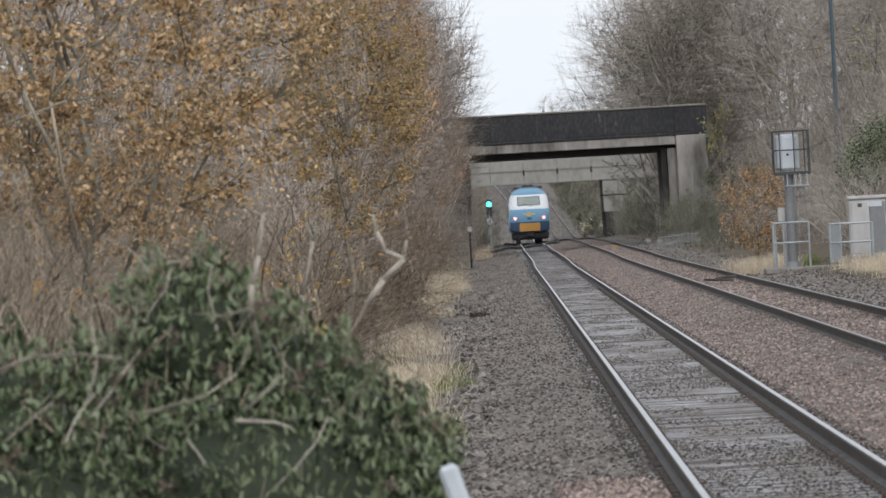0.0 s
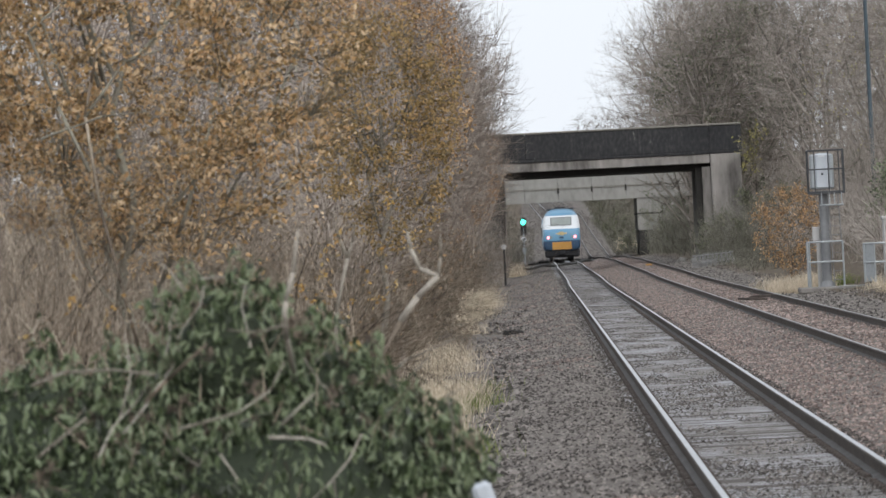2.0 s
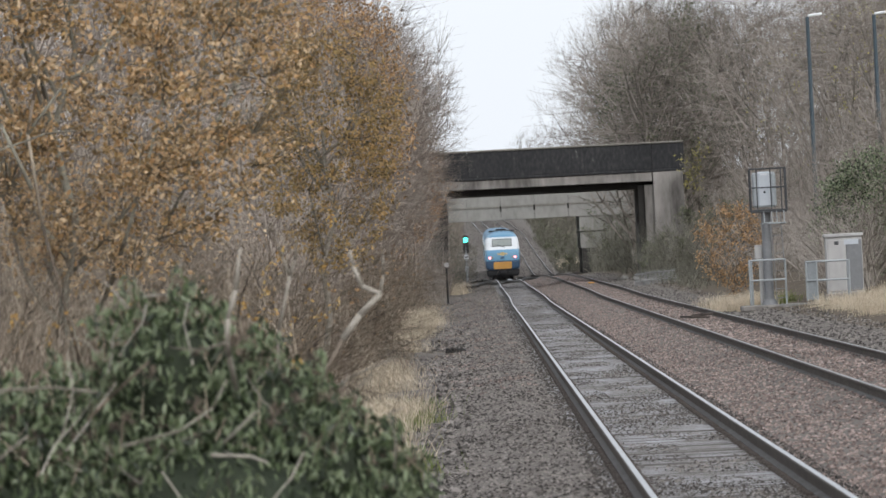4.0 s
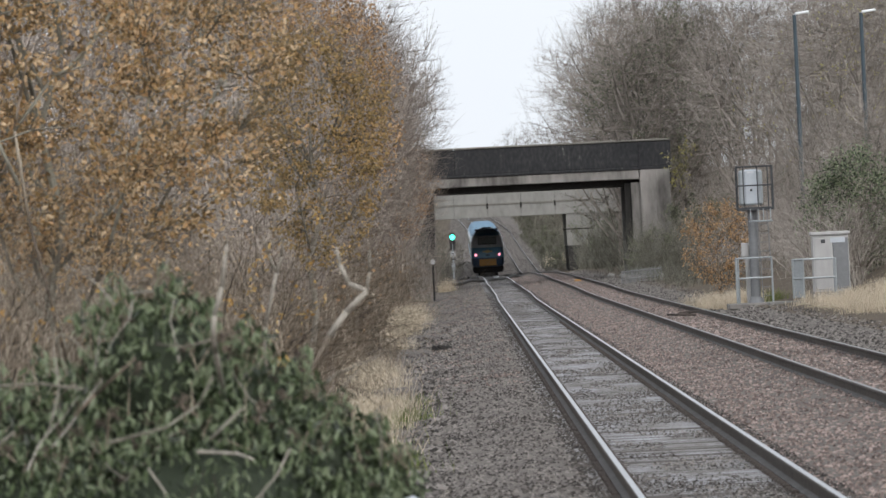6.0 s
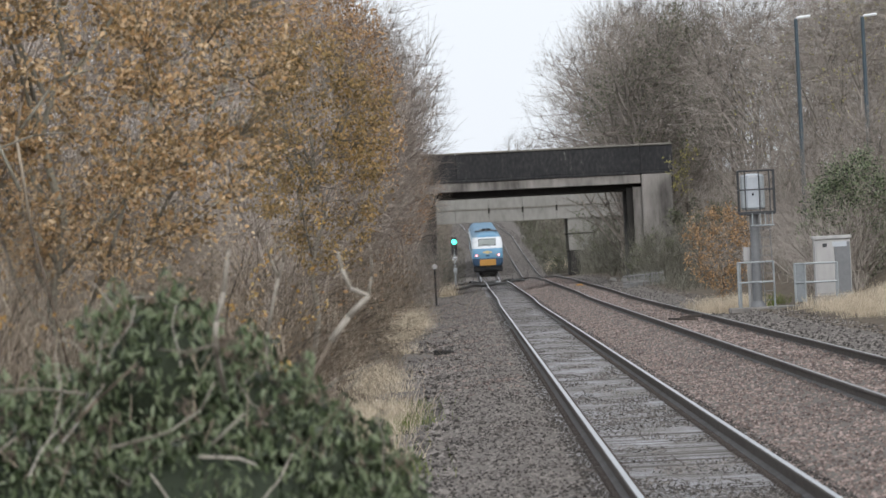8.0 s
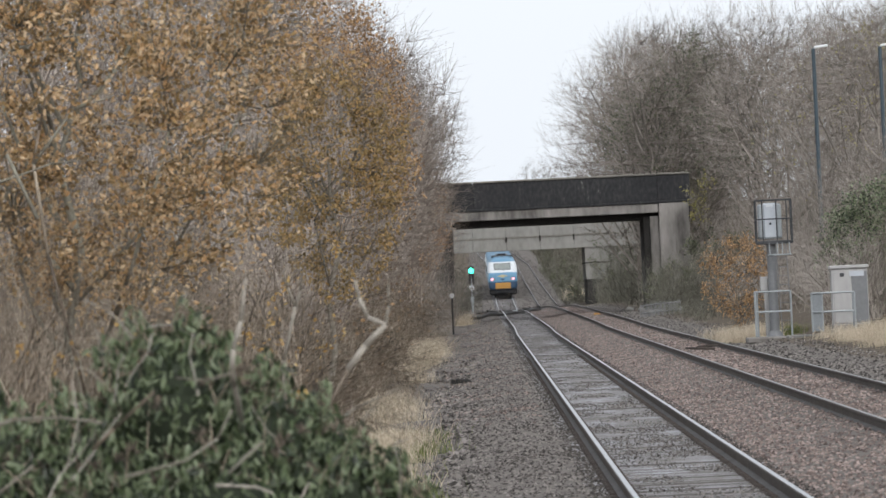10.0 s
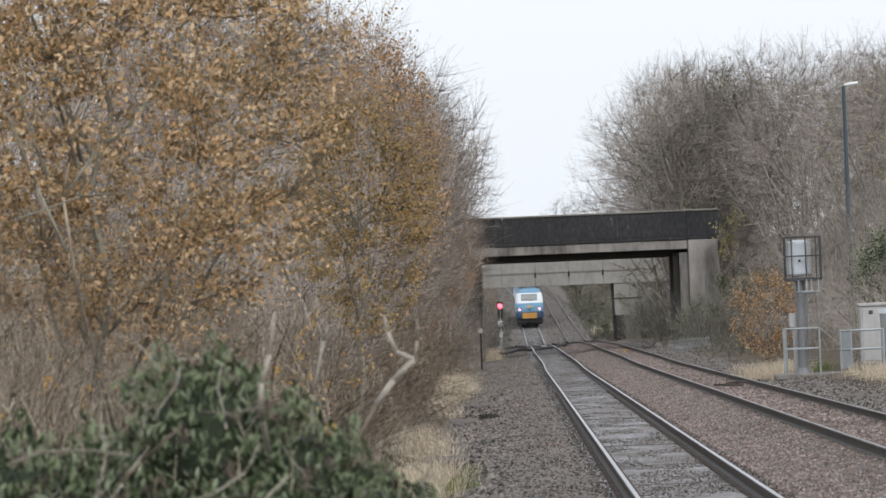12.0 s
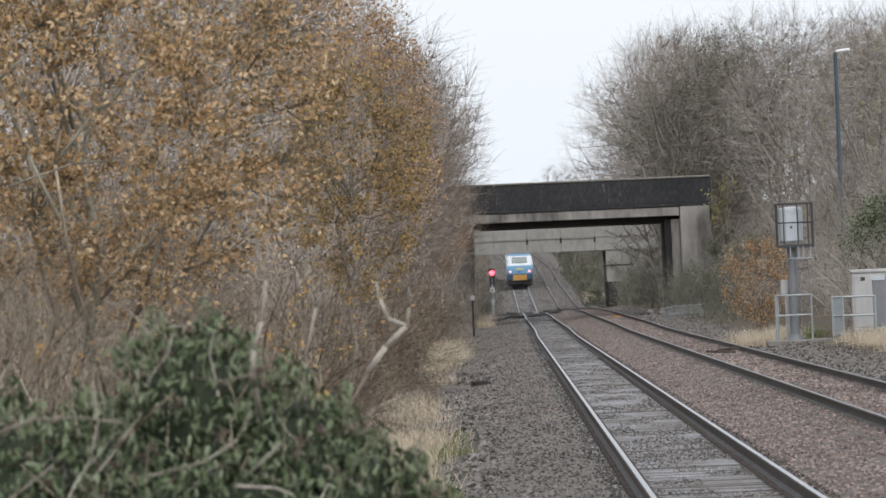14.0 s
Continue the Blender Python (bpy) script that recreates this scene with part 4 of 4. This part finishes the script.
def bough(name, pts, radii, material, parent):
    bm = bmesh.new()
    for (p, q), (a, b) in zip(zip(pts[:-1], pts[1:]), zip(radii[:-1], radii[1:])):
        tube(p, q, a, b, 8, bm)
    return part(name, bm, material, parent, smooth=True)


def build_dead_branches():
    t = empty("dead_tree", (-1.0, 45, -0.2), "forked pale dead sapling", "tree")
    bough("stem", [(-0.1, 0, -0.1), (-0.02, 0, 0.9), (0.095, 0, 1.525), (0.273, 0, 1.827)], [0.011, 0.01, 0.008, 0.008], DRYHEAD, t)
    bough("stem", [(0.273, 0, 1.827), (0.37, 0, 1.95), (0.484, 0, 2.056)], [0.017, 0.016, 0.014], PALEBARK, t)
    bough("fork", [(0.484, 0, 2.056), (0.39, 0, 2.1), (0.349, 0, 2.206), (0.332, 0, 2.3)], [0.013, 0.012, 0.01, 0.005], PALEBARK, t)
    bough("fork", [(0.484, 0, 2.056), (0.504, 0.05, 2.154), (0.509, 0.05, 2.274)], [0.009, 0.007, 0.004], BARK, t)
    bough("shoot", [(0.12, 0, 1.5), (0.3, 0, 1.62), (0.56, 0, 1.72)], [0.008, 0.006, 0.003], BARK, t)
    u = empty("dead_tree", (-1.15, 38.4, -0.2), "upright pale dead stem standing out of the ivy", "tree")
    bough("stem", [(0.0, 1.7, 0), (0.0, 1.5, 1.6), (0.002, 0.25, 1.84), (0.003, 0, 1.904), (0.013, 0, 2.006), (0.054, 0, 2.133), (0.084, 0, 2.329)], [0.015, 0.013, 0.0125, 0.012, 0.011, 0.01, 0.005], PALEBARK, u)
    bough("shoot", [(0.003, 0, 1.9), (-0.12, 0, 1.87), (-0.26, 0, 1.89)], [0.006, 0.005, 0.003], BARK, u)
    w = empty("dead_tree", (-1.22, 52, -0.2), "slender greyish dead stem with a fork", "tree")
    bough("stem", [(-0.05, 0, 0), (-0.03, 0, 1.4), (-0.01, 0, 1.837), (0.074, 0, 2.164)], [0.013, 0.012, 0.011, 0.01], BARK, w)
    bough("fork", [(0.074, 0, 2.164), (0.03, 0, 2.28), (0.004, 0, 2.393)], [0.01, 0.008, 0.003], BARK, w)
    bough("fork", [(0.074, 0, 2.164), (0.11, 0, 2.26), (0.129, 0, 2.387)], [0.01, 0.008, 0.003], BARK, w)
    o = empty("lichened_bough", (-3.8, 74, -0.2), "bare grey-green lichened boughs reaching through the oak", "tree")
    bough("stem", [(0.55, 0.3, 0), (0.3, 0.2, 1.4), (0.02, 0.1, 2.7), (-0.062, 0, 3.484), (0.0, 0, 3.779), (0.089, 0, 4.121)], [0.015, 0.015, 0.015, 0.015, 0.013, 0.008], BRAMBLE, o)
    bough("limb", [(-0.062, 0, 3.484), (0.305, 0, 3.939), (0.656, 0, 4.047)], [0.017, 0.012, 0.006], LICHEN, o)
    bough("limb", [(-0.525, 0, 4.246), (-0.218, 0, 4.481), (0.084, 0, 4.567), (0.482, 0, 4.6)], [0.013, 0.011, 0.009, 0.005], LICHEN, o)
    bough("limb", [(-0.467, 0, 3.304), (0.087, 0, 3.478), (0.5, 0, 3.5)], [0.012, 0.01, 0.005], LICHEN, o)
    bough("limb", [(-0.05, 0, 3.0), (-0.3, 0, 3.6), (-0.525, 0, 4.246)], [0.019, 0.016, 0.013], LICHEN, o)


def build_lineside_bits():
    p = empty("white_post", (-0.18, 37.5, 0.2), "leaning white painted timber post", "post")
    part("stake", box((0.09, 0.09, 1.24), (0.07, 0, 0.17), 0.02, (0, -17, 0)), SIGNALBACK, p)
    s = empty("trackside_sign", (-1.39, 398, -0.3), "small white disc on a dark post", "sign")
    part("post", tube((0, 0, 0), (0, 0, 1.9), 0.05), BLACK, s)
    part("disc", tube((0, -0.06, 1.85), (0, -0.03, 1.85), 0.12, n=20), CABINET, s, "white disc")
    for (x0, y0), (x1, y1) in (((-0.6, 486), (4.9, 612)), ((0.4, 636), (4.1, 706))):
        c = empty("crossover_rail", (0, 0, 0), "dark rusty crossover rail running askew over the line", "rail")
        bm = bmesh.new()
        pts = []
        for k in np.linspace(0, 1, 32):
            x, y = x0 + (x1 - x0) * k, y0 + (y1 - y0) * k
            pts.append((x, y, float(level(y)) - 0.07 + 0.09 * math.sin(x * 3.1) * math.sin(x * 1.3 + 0.6)))
        for p, q in zip(pts[:-1], pts[1:]):
            tube(p, q, 0.1, n=6, bm=bm)
        part("running_rail", bm, RUBBER, c)
    box_ = empty("point_heater_box", (2.35, 600, 0.02), "pale grey box between the rails", "equipment box")
    part("case", box((0.34, 0.4, 0.1), (0, 0, 0.0), 0.02), GALV, box_)
    y = empty("yellow_grit_bag", (5.95, 440, 0.12), "yellow plastic sack between the rails", "sack")
    part("sack", box((0.34, 0.4, 0.14), (0, 0, 0.05), 0.05), YELLOW, y)
    d = empty("rotten_timber", (-0.58, 200, -0.32), "short dark rotten timber on the ballast", "timber")
    part("block", box((0.36, 0.5, 0.16), (0, 0, 0.06), 0.03, (0, 6, 20)), RUBBER, d)
    for x, y, s in ((8.0, 400, 0.3), (8.5, 412, 0.22), (8.2, 436, 0.26), (7.9, 452, 0.3), (9.2, 395, 0.34)):
        k = empty("concrete_lump", (x, y, float(lie(x, y))), "broken lump of pale concrete on the bank foot", "rubble", "rubble on the bank foot")
        part("lump", box((s, s * 1.2, s * 0.8), (0, 0, s * 0.3), s * 0.2, (12, 18, 40 * s * 10)), PALECON, k)
    r = empty("scrap_rail_piece", (5.5, 215, 0.12), "rusty metal scrap lying in the far track", "scrap metal")
    part("bar", box((0.5, 1.2, 0.06), (0, 0, 0.02), 0.01, (0, 4, 12)), RAILWEB, r)
    part("bar", box((0.3, 0.9, 0.06), (0.2, 0.4, 0.07), 0.01, (0, -5, -20)), RAILWEB, r)


# ---- assembly ----
build_track(NEAR_X, 0.0, "track_near", "railway track with bright rails on concrete sleepers", 300, 0.0, RAILTOP)
build_track(FAR_X, FAR_UP, "track_far", "railway track with duller rails sunk in pinkish ballast", 0, 0.12, RAILDULL)
build_near_bridge()
build_far_bridge()
SIGNAL, VANE = build_light_signal()
build_gantry_signal()
build_cabinet()
build_lamp(13.4, 330, 1.6, 9.0, 1)
build_lamp(16.0, 330, 2.8, 7.75, 1)
build_fence()
POWER = build_power_car()
COACHES = [build_coach()]
for i in range(3):
    COACHES.append(copy_thing(COACHES[0], pose(NEAR_X, 640 + 24 * i, 0)))
build_woods()
round_tree("oak_tree", (-3.7, 76, -0.2), 6.2, 2.1, 2.1, "oak holding orange-brown autumn leaves", OAKLEAF, "orange-brown oak leaves", 38000, 0.058, 21, LICHEN, 2600, 0.006, 0.055, 0.78, (0.15, 0.0), branches=220)
round_tree("oak_tree", (-2.0, 108, -0.3), 5.1, 0.95, 2.1, "oak thinly holding olive and orange leaves", GOLDLEAF, "olive gold leaves", 8000, 0.056, 22, BARK, 1200, 0.005, 0.05, 0.5, (0.2, 0.0))
round_tree("beech_tree", (-2.35, 142, -0.3), 7.2, 1.25, 3.0, "tree with rust-brown leaves on its twigs", FOXLEAF, "rust-brown leaves", 8500, 0.058, 23, WARMTWIG, 1500, 0.006, 0.08, 0.65, (0.2, 0.0))
round_tree("orange_bush", (7.75, 256, 0.1), 3.1, 1.05, 0.35, "small tree with bright orange-brown leaves", FOXLEAF, "orange-brown leaves", 3400, 0.07, 24, BRAMBLE, 900, 0.008, 0.06, 0.6)
round_tree("beech_tree", (-2.75, 384, -0.2), 7.6, 1.6, 2.6, "tree with rust-brown leaves near the bridge", RUSTLEAF, "rust-brown leaves", 4200, 0.08, 71, WARMTWIG, 1200, 0.009, 0.1, 0.5)
round_tree("beech_tree", (-3.7, 215, -0.2), 8.2, 2.1, 2.6, "tree with sparse rust-brown leaves", RUSTLEAF, "rust-brown leaves", 2600, 0.075, 72, TWIG, 1800, 0.008, 0.08, 0.35)
round_tree("ivy_clad_tree", (10.6, 480, float(lie(10.6, 480))), 13.2, 4.2, 4.0, "tall bare tree clad in dull green ivy", SHRUBLEAF, "dull green ivy", 3600, 0.13, 73, TWIG, 1800, 0.012, 0.2, 0.3)
round_tree("ivy_clad_tree", (13.0, 483, float(lie(13.0, 483))), 14.2, 4.4, 4.5, "tall bare tree clad in dull green ivy", SHRUBLEAF, "dull green ivy", 3000, 0.13, 74, TWIG, 1800, 0.012, 0.2, 0.3)
for x, y, h, seed in ((16.5, 345, 9.0, 75), (19, 362, 9.5, 76), (15.2, 388, 8.5, 77)):
    round_tree("birch_tree", (x, y, float(lie(x, y))), h, 0.27 * h, 0.3 * h, "thin tree with a few yellow leaves", YELLOWLEAF, "scattered yellow leaves", 420, 0.1, seed, TWIG, 1300, 0.009, 0.12, 0.15)
for i, (x, y, h) in enumerate(((10.2, 500, 2.2), (10.4, 540, 3.0), (9.8, 585, 3.2), (11.0, 620, 4.2), (10.2, 655, 3.6), (11.6, 670, 4.6), (8.3, 730, 1.8), (9.4, 770, 2.6), (8.0, 800, 1.6), (8.6, 830, 2.4), (7.8, 870, 1.6), (8.6, 900, 2.6), (8.0, 960, 2.2), (8.8, 1030, 3.2), (8.2, 1090, 2.8), (-2.8, 560, 2.2), (-3.0, 610, 3.0), (-2.9, 650, 2.6), (-3.0, 760, 3.0))):
    leafy_tree("bramble_bush", (x + bend(y), y, float(lie(x + bend(y), y))), h, "dull dark bramble bush beside the far line", SHRUBLEAF, "dull green leaves", 240, 0.16, 80 + i, 0.9, bark=SHRUBTWIG, first=0.02, twigs=2.6, thin=0.014)
round_tree("ivy_tree", (11.35, 245, 0.25), 4.0, 1.5, 0.2, "tree stump thick with green ivy", IVYLEAF, "green ivy leaves", 9000, 0.08, 25, BARK, 1500, 0.008, 0.09, 0.75)
THICKET, TIPS = build_scrub("lineside_thicket", 2600, -6.5, -2.3, 130, 455, 1.6, 4.0, BRAMBLE, "dense brown thicket of bramble and saplings", 31, r=0.01)
scatter_leaves("thicket_leaves", TIPS, 2500, 0.09, RUSTLEAF, "withered leaves caught in the thicket", 48)
THICKET, TIPS = build_scrub("lineside_thicket", 3200, -6.5, -2.2, 80, 140, 1.8, 4.2, BRAMBLE, "dense brown thicket of bramble and saplings", 32, r=0.006, twigs=3)
scatter_leaves("thicket_leaves", TIPS, 1300, 0.055, OAKLEAF, "withered leaves caught in the thicket", 47)
build_scrub("lineside_thicket", 700, -5.4, -3.3, 63, 74, 2.4, 3.8, BRAMBLE, "brown saplings standing before the oak", 111, r=0.0045, arch=0.35, twigs=3)
build_scrub("lineside_thicket", 1300, -13, -5.5, 112, 230, 4.0, 6.5, BRAMBLE, "tall saplings behind the lineside thicket", 49, r=0.011, arch=0.3)
build_scrub("bank_thicket", 6500, 11.0, 25, 238, 440, 1.2, 3.4, TWIG, "grey-brown thicket on the sloping bank", 33, r=0.009)
build_scrub("bank_thicket", 800, 12.0, 18.0, 303, 326, 3.6, 5.4, TWIG, "tall grey saplings before the street lamps", 110, r=0.009, arch=0.25)
build_scrub("bank_thicket", 900, 8.7, 12, 400, 458, 1.2, 3.6, SHRUBTWIG, "upright grey-green saplings before the abutment", 101, r=0.009, arch=0.25)
build_scrub("bank_thicket", 900, -4.2, -1.5, 400, 458, 1.5, 5.0, TWIG, "grey saplings before the dark abutment", 102, r=0.01, arch=0.3)
build_scrub("bank_thicket", 700, 8.9, 11.8, 560, 660, 2.0, 5.2, SHRUBTWIG, "slender leaning saplings between the bridges", 103, r=0.012, arch=0.28)
build_grass("straw_grass", 700, -1.25, -0.75, 452, 459, 0.75, STRAW, "tuft of dry straw grass at the abutment foot", 104)
build_scrub("bank_thicket", 1000, 9.2, 15, 425, 457, 0.8, 3.0, SHRUBTWIG, "green-grey brambles before the bridge abutment", 36, r=0.011)
build_scrub("bank_thicket", 900, 8.4, 11, 330, 455, 0.4, 1.3, SHRUBTWIG, "low brambles along the foot of the bank", 37, r=0.011)
build_scrub("bank_thicket", 2600, 11, 36, 480, 570, 3.0, 8.0, TWIG, "tall grey saplings behind the bridge", 105, r=0.012, arch=0.25)
build_scrub("bank_thicket", 450, -2.7, -1.3, 560, 705, 0.8, 3.0, SHRUBTWIG, "dark brambles at the foot of the far abutment", 106, r=0.014)
build_scrub("bank_thicket", 1300, 8.8, 22, 474, 690, 1.0, 3.5, SHRUBTWIG, "grey-brown thicket on the sloping bank", 34, r=0.02)
build_scrub("bank_thicket", 900, -14, -2.2, 470, 690, 1.0, 3.5, SHRUBTWIG, "grey-brown thicket on the sloping bank", 35, r=0.02)
build_scrub("bank_thicket", 1300, 7.8, 20, 714, 1100, 1.0, 3.5, SHRUBTWIG, "dark scrub along the far cutting", 38, r=0.025)
build_scrub("bank_thicket", 900, -14, -2.0, 714, 1100, 1.0, 3.5, SHRUBTWIG, "dark scrub along the far cutting", 39, r=0.025)
build_scrub("bank_thicket", 1500, 7.0, 10.0, 712, 1000, 0.3, 1.3, SHRUBTWIG, "low rough growth beside the far line", 92, r=0.022)
build_scrub("bank_thicket", 700, -3.0, 0.1, 712, 1000, 0.2, 0.9, SHRUBTWIG, "low rough growth beside the far line", 93, r=0.022)
build_scrub("distant_woodland", 1100, 7.5, 34, 1000, 1600, 2.0, 7.0, SHRUBTWIG, "dim woodland along the distant cutting", 94, r=0.05)
build_scrub("distant_woodland", 700, -30, -5, 1000, 1600, 2.0, 7.0, SHRUBTWIG, "dim woodland along the distant cutting", 95, r=0.05)
build_grass("straw_grass", 1500, 7.4, 9.6, 735, 800, 0.8, STRAW, "dry straw-coloured grass beside the far line", 96)
leafy_tree("oak_sapling", (-1.75, 88, -0.3), 2.8, "thin sapling with a few orange leaves", ORANGELEAF, "orange leaves", 170, 0.05, 97, 0.0, bark=BRAMBLE, twigs=1.6, thin=0.004, lean=0.12, low=1.7, jitter=0.06, levels=2)
leafy_tree("oak_sapling", (-2.5, 50, -0.2), 2.15, "thin sapling with a few yellow leaves", ORANGELEAF, "yellow leaves", 60, 0.036, 99, 0.3, bark=BRAMBLE, twigs=1.8, thin=0.003, low=1.5, jitter=0.05, levels=2)
leafy_tree("oak_sapling", (-1.35, 62, -0.3), 2.1, "thin sapling with a few yellow leaves", ORANGELEAF, "yellow-orange leaves", 130, 0.04, 98, 0.0, bark=BRAMBLE, twigs=1.6, thin=0.003, low=1.0, jitter=0.04, levels=2)
build_grass("straw_grass", 4400, -1.9, -1.2, 82, 128, 0.42, STRAW, "dry straw-coloured grass along the ballast edge", 41)
build_grass("straw_grass", 1500, -2.1, -1.45, 140, 245, 0.4, STRAW, "dry straw-coloured grass along the ballast edge", 107)
build_grass("straw_grass", 1500, -2.0, -1.5, 255, 300, 0.7, STRAW, "tall tussock of dry straw-coloured grass", 108)
build_scrub("lineside_thicket", 1100, -2.7, -1.45, 80, 330, 0.25, 0.9, BRAMBLE, "low brown stems at the thicket edge", 109, r=0.005)
build_grass("straw_grass", 7000, 9.0, 11.5, 185, 233, 0.36, STRAW, "dry straw-coloured grass by the cabinet", 42)
build_grass("straw_grass", 3000, 6.9, 8.3, 239, 258, 0.45, STRAW, "dry straw-coloured grass behind the signal post", 43)
build_grass("green_grass", 2500, -1.9, -0.9, 84, 130, 0.25, GRASS, "short green grass at the ballast edge", 44)
build_grass("green_grass", 600, 7.6, 9.4, 225, 262, 0.3, GRASS, "short green grass by the signal", 45)
for x, y, h, seed in ((10.1, 452, 2.6, 61), (11.4, 448, 3.2, 62), (12.8, 450, 3.6, 63), (9.4, 440, 1.7, 64), (10.6, 430, 2.2, 65), (12.2, 425, 2.8, 66)):
    leafy_tree("bramble_bush", (x, y, float(lie(x, y))), h, "dull green bramble bush before the bridge abutment", SHRUBLEAF, "dull green leaves", 900, 0.13, seed, 0.9, first=0.02, twigs=2.6, thin=0.012)
leafy_tree("yellow_shrub", (12.1, 456, 4.7), 2.6, "thin shrub with yellow-green leaves by the parapet", YELLOWLEAF, "yellow-green leaves", 260, 0.13, 67, 0.6, first=0.02, twigs=2.6, thin=0.012)
build_scrub("bank_thicket", 260, 9.9, 11.2, 236, 246, 2.6, 3.8, TWIG, "grey twigs arching over the cabinet", 68, r=0.014)
build_ivy()
build_dead_branches()
build_lineside_bits()
build_stones("ballast_stones", 27000, -1.3, 1.13, 52, 600, 0.028, STONES, "grey broken ballast stones", 0.0, None, 51)
build_stones("ballast_stones", 30000, 1.42, 2.8, 52, 600, 0.017, STONES, "dirty stones strewn over the sleepers", 0.016, 0.35, 52)
build_stones("ballast_stones", 24000, 1.36, 2.84, 52, 600, 0.018, DARKSTONE, "dark oily stones strewn over the sleepers", 0.014, 0.1, 60)
build_stones("ballast_stones", 11000, -1.0, 7.6, 700, 1500, 0.07, DARKSTONE, "dark ballast along the far line", 0.0, None, 61)
build_stones("ballast_stones", 22000, 3.1, 4.8, 60, 600, 0.028, PINK, "pinkish broken granite ballast", 0.01, None, 53)
build_stones("ballast_stones", 12000, 4.8, 6.3, 90, 600, 0.035, PINK, "pinkish broken granite ballast", 0.02, None, 54)
build_stones("ballast_stones", 8000, 6.3, 8.6, 130, 600, 0.04, STONES, "grey broken ballast stones", 0.01, None, 55)
build_stones("ballast_stones", 3500, -1.1, 0.9, 130, 420, 0.035, PINK, "pinkish stones among the grey ballast", 0.015, 0.6, 57)
build_stones("ballast_stones", 5500, -1.35, 1.0, 52, 330, 0.028, DARKSTONE, "dark stones among the grey ballast", 0.012, 0.5, 62)
build_stones("ballast_stones", 900, -1.4, -0.2, 60, 260, 0.065, STONES, "larger lumps along the ballast shoulder", 0.01, None, 63)
# These dark strips also paint in the shadow beside the rails.
build_stones("ballast_stones", 5000, 1.02, 1.27, 52, 400, 0.022, DARKSTONE, "small dark ballast with shade in its colour along the rail foot", 0.025, None, 58)
build_stones("ballast_stones", 5000, 2.95, 3.2, 52, 400, 0.022, DARKSTONE, "small dark ballast with shade in its colour along the rail foot", 0.025, None, 59)
build_stones("ballast_heap", 1600, 0.35, 1.15, 58, 67, 0.045, PINK, "small heap of pinkish ballast beside the rail", 0.06, None, 56)


# ---- what moves ----
def motions():
    """The train draws away at a steady pace; the signal's added vane turns from green to red behind it."""
    times = [0.0, 0.5, 1.0, 1.5, 2.0, 2.5, 3.0, 3.5, 4.0, 4.5, 5.0, 5.5, 6.0, 6.5, 7.0, 7.5, 8.0, 8.5, 9.0, 9.5, 10.0, 10.5, 11.0, 11.5, 12.0, 12.5, 13.0, 13.5, 14.0]

    def ride(thing, ahead, length):
        rows = []
        for t in times:
            y = 577 + 21 * t + ahead
            rise = math.degrees(math.atan2(level(y + length) - level(y), length))
            turn = -math.degrees(math.atan2(bend(y + length) - bend(y), length))
            rows.append((t, pose(NEAR_X + bend(y), y, float(level(y)), rise, 0, turn)))
        walk(thing, rows)

    ride(POWER, 0, 17)
    for i, coach in enumerate(COACHES):
        ride(coach, 18.4 + 23.4 * i, 22)
    walk(VANE, [(0.0, pose(0, 0.04, 3.1)), (11.03, pose(0, 0.04, 3.1)), (11.07, pose(0, 0.04, 3.1, 0, 60, 0)), (11.1, pose(0, 0.04, 3.1, 0, 120, 0)), (11.17, pose(0, 0.04, 3.1, 0, 180, 0)), (14.0, pose(0, 0.04, 3.1, 0, 180, 0))])


motions()
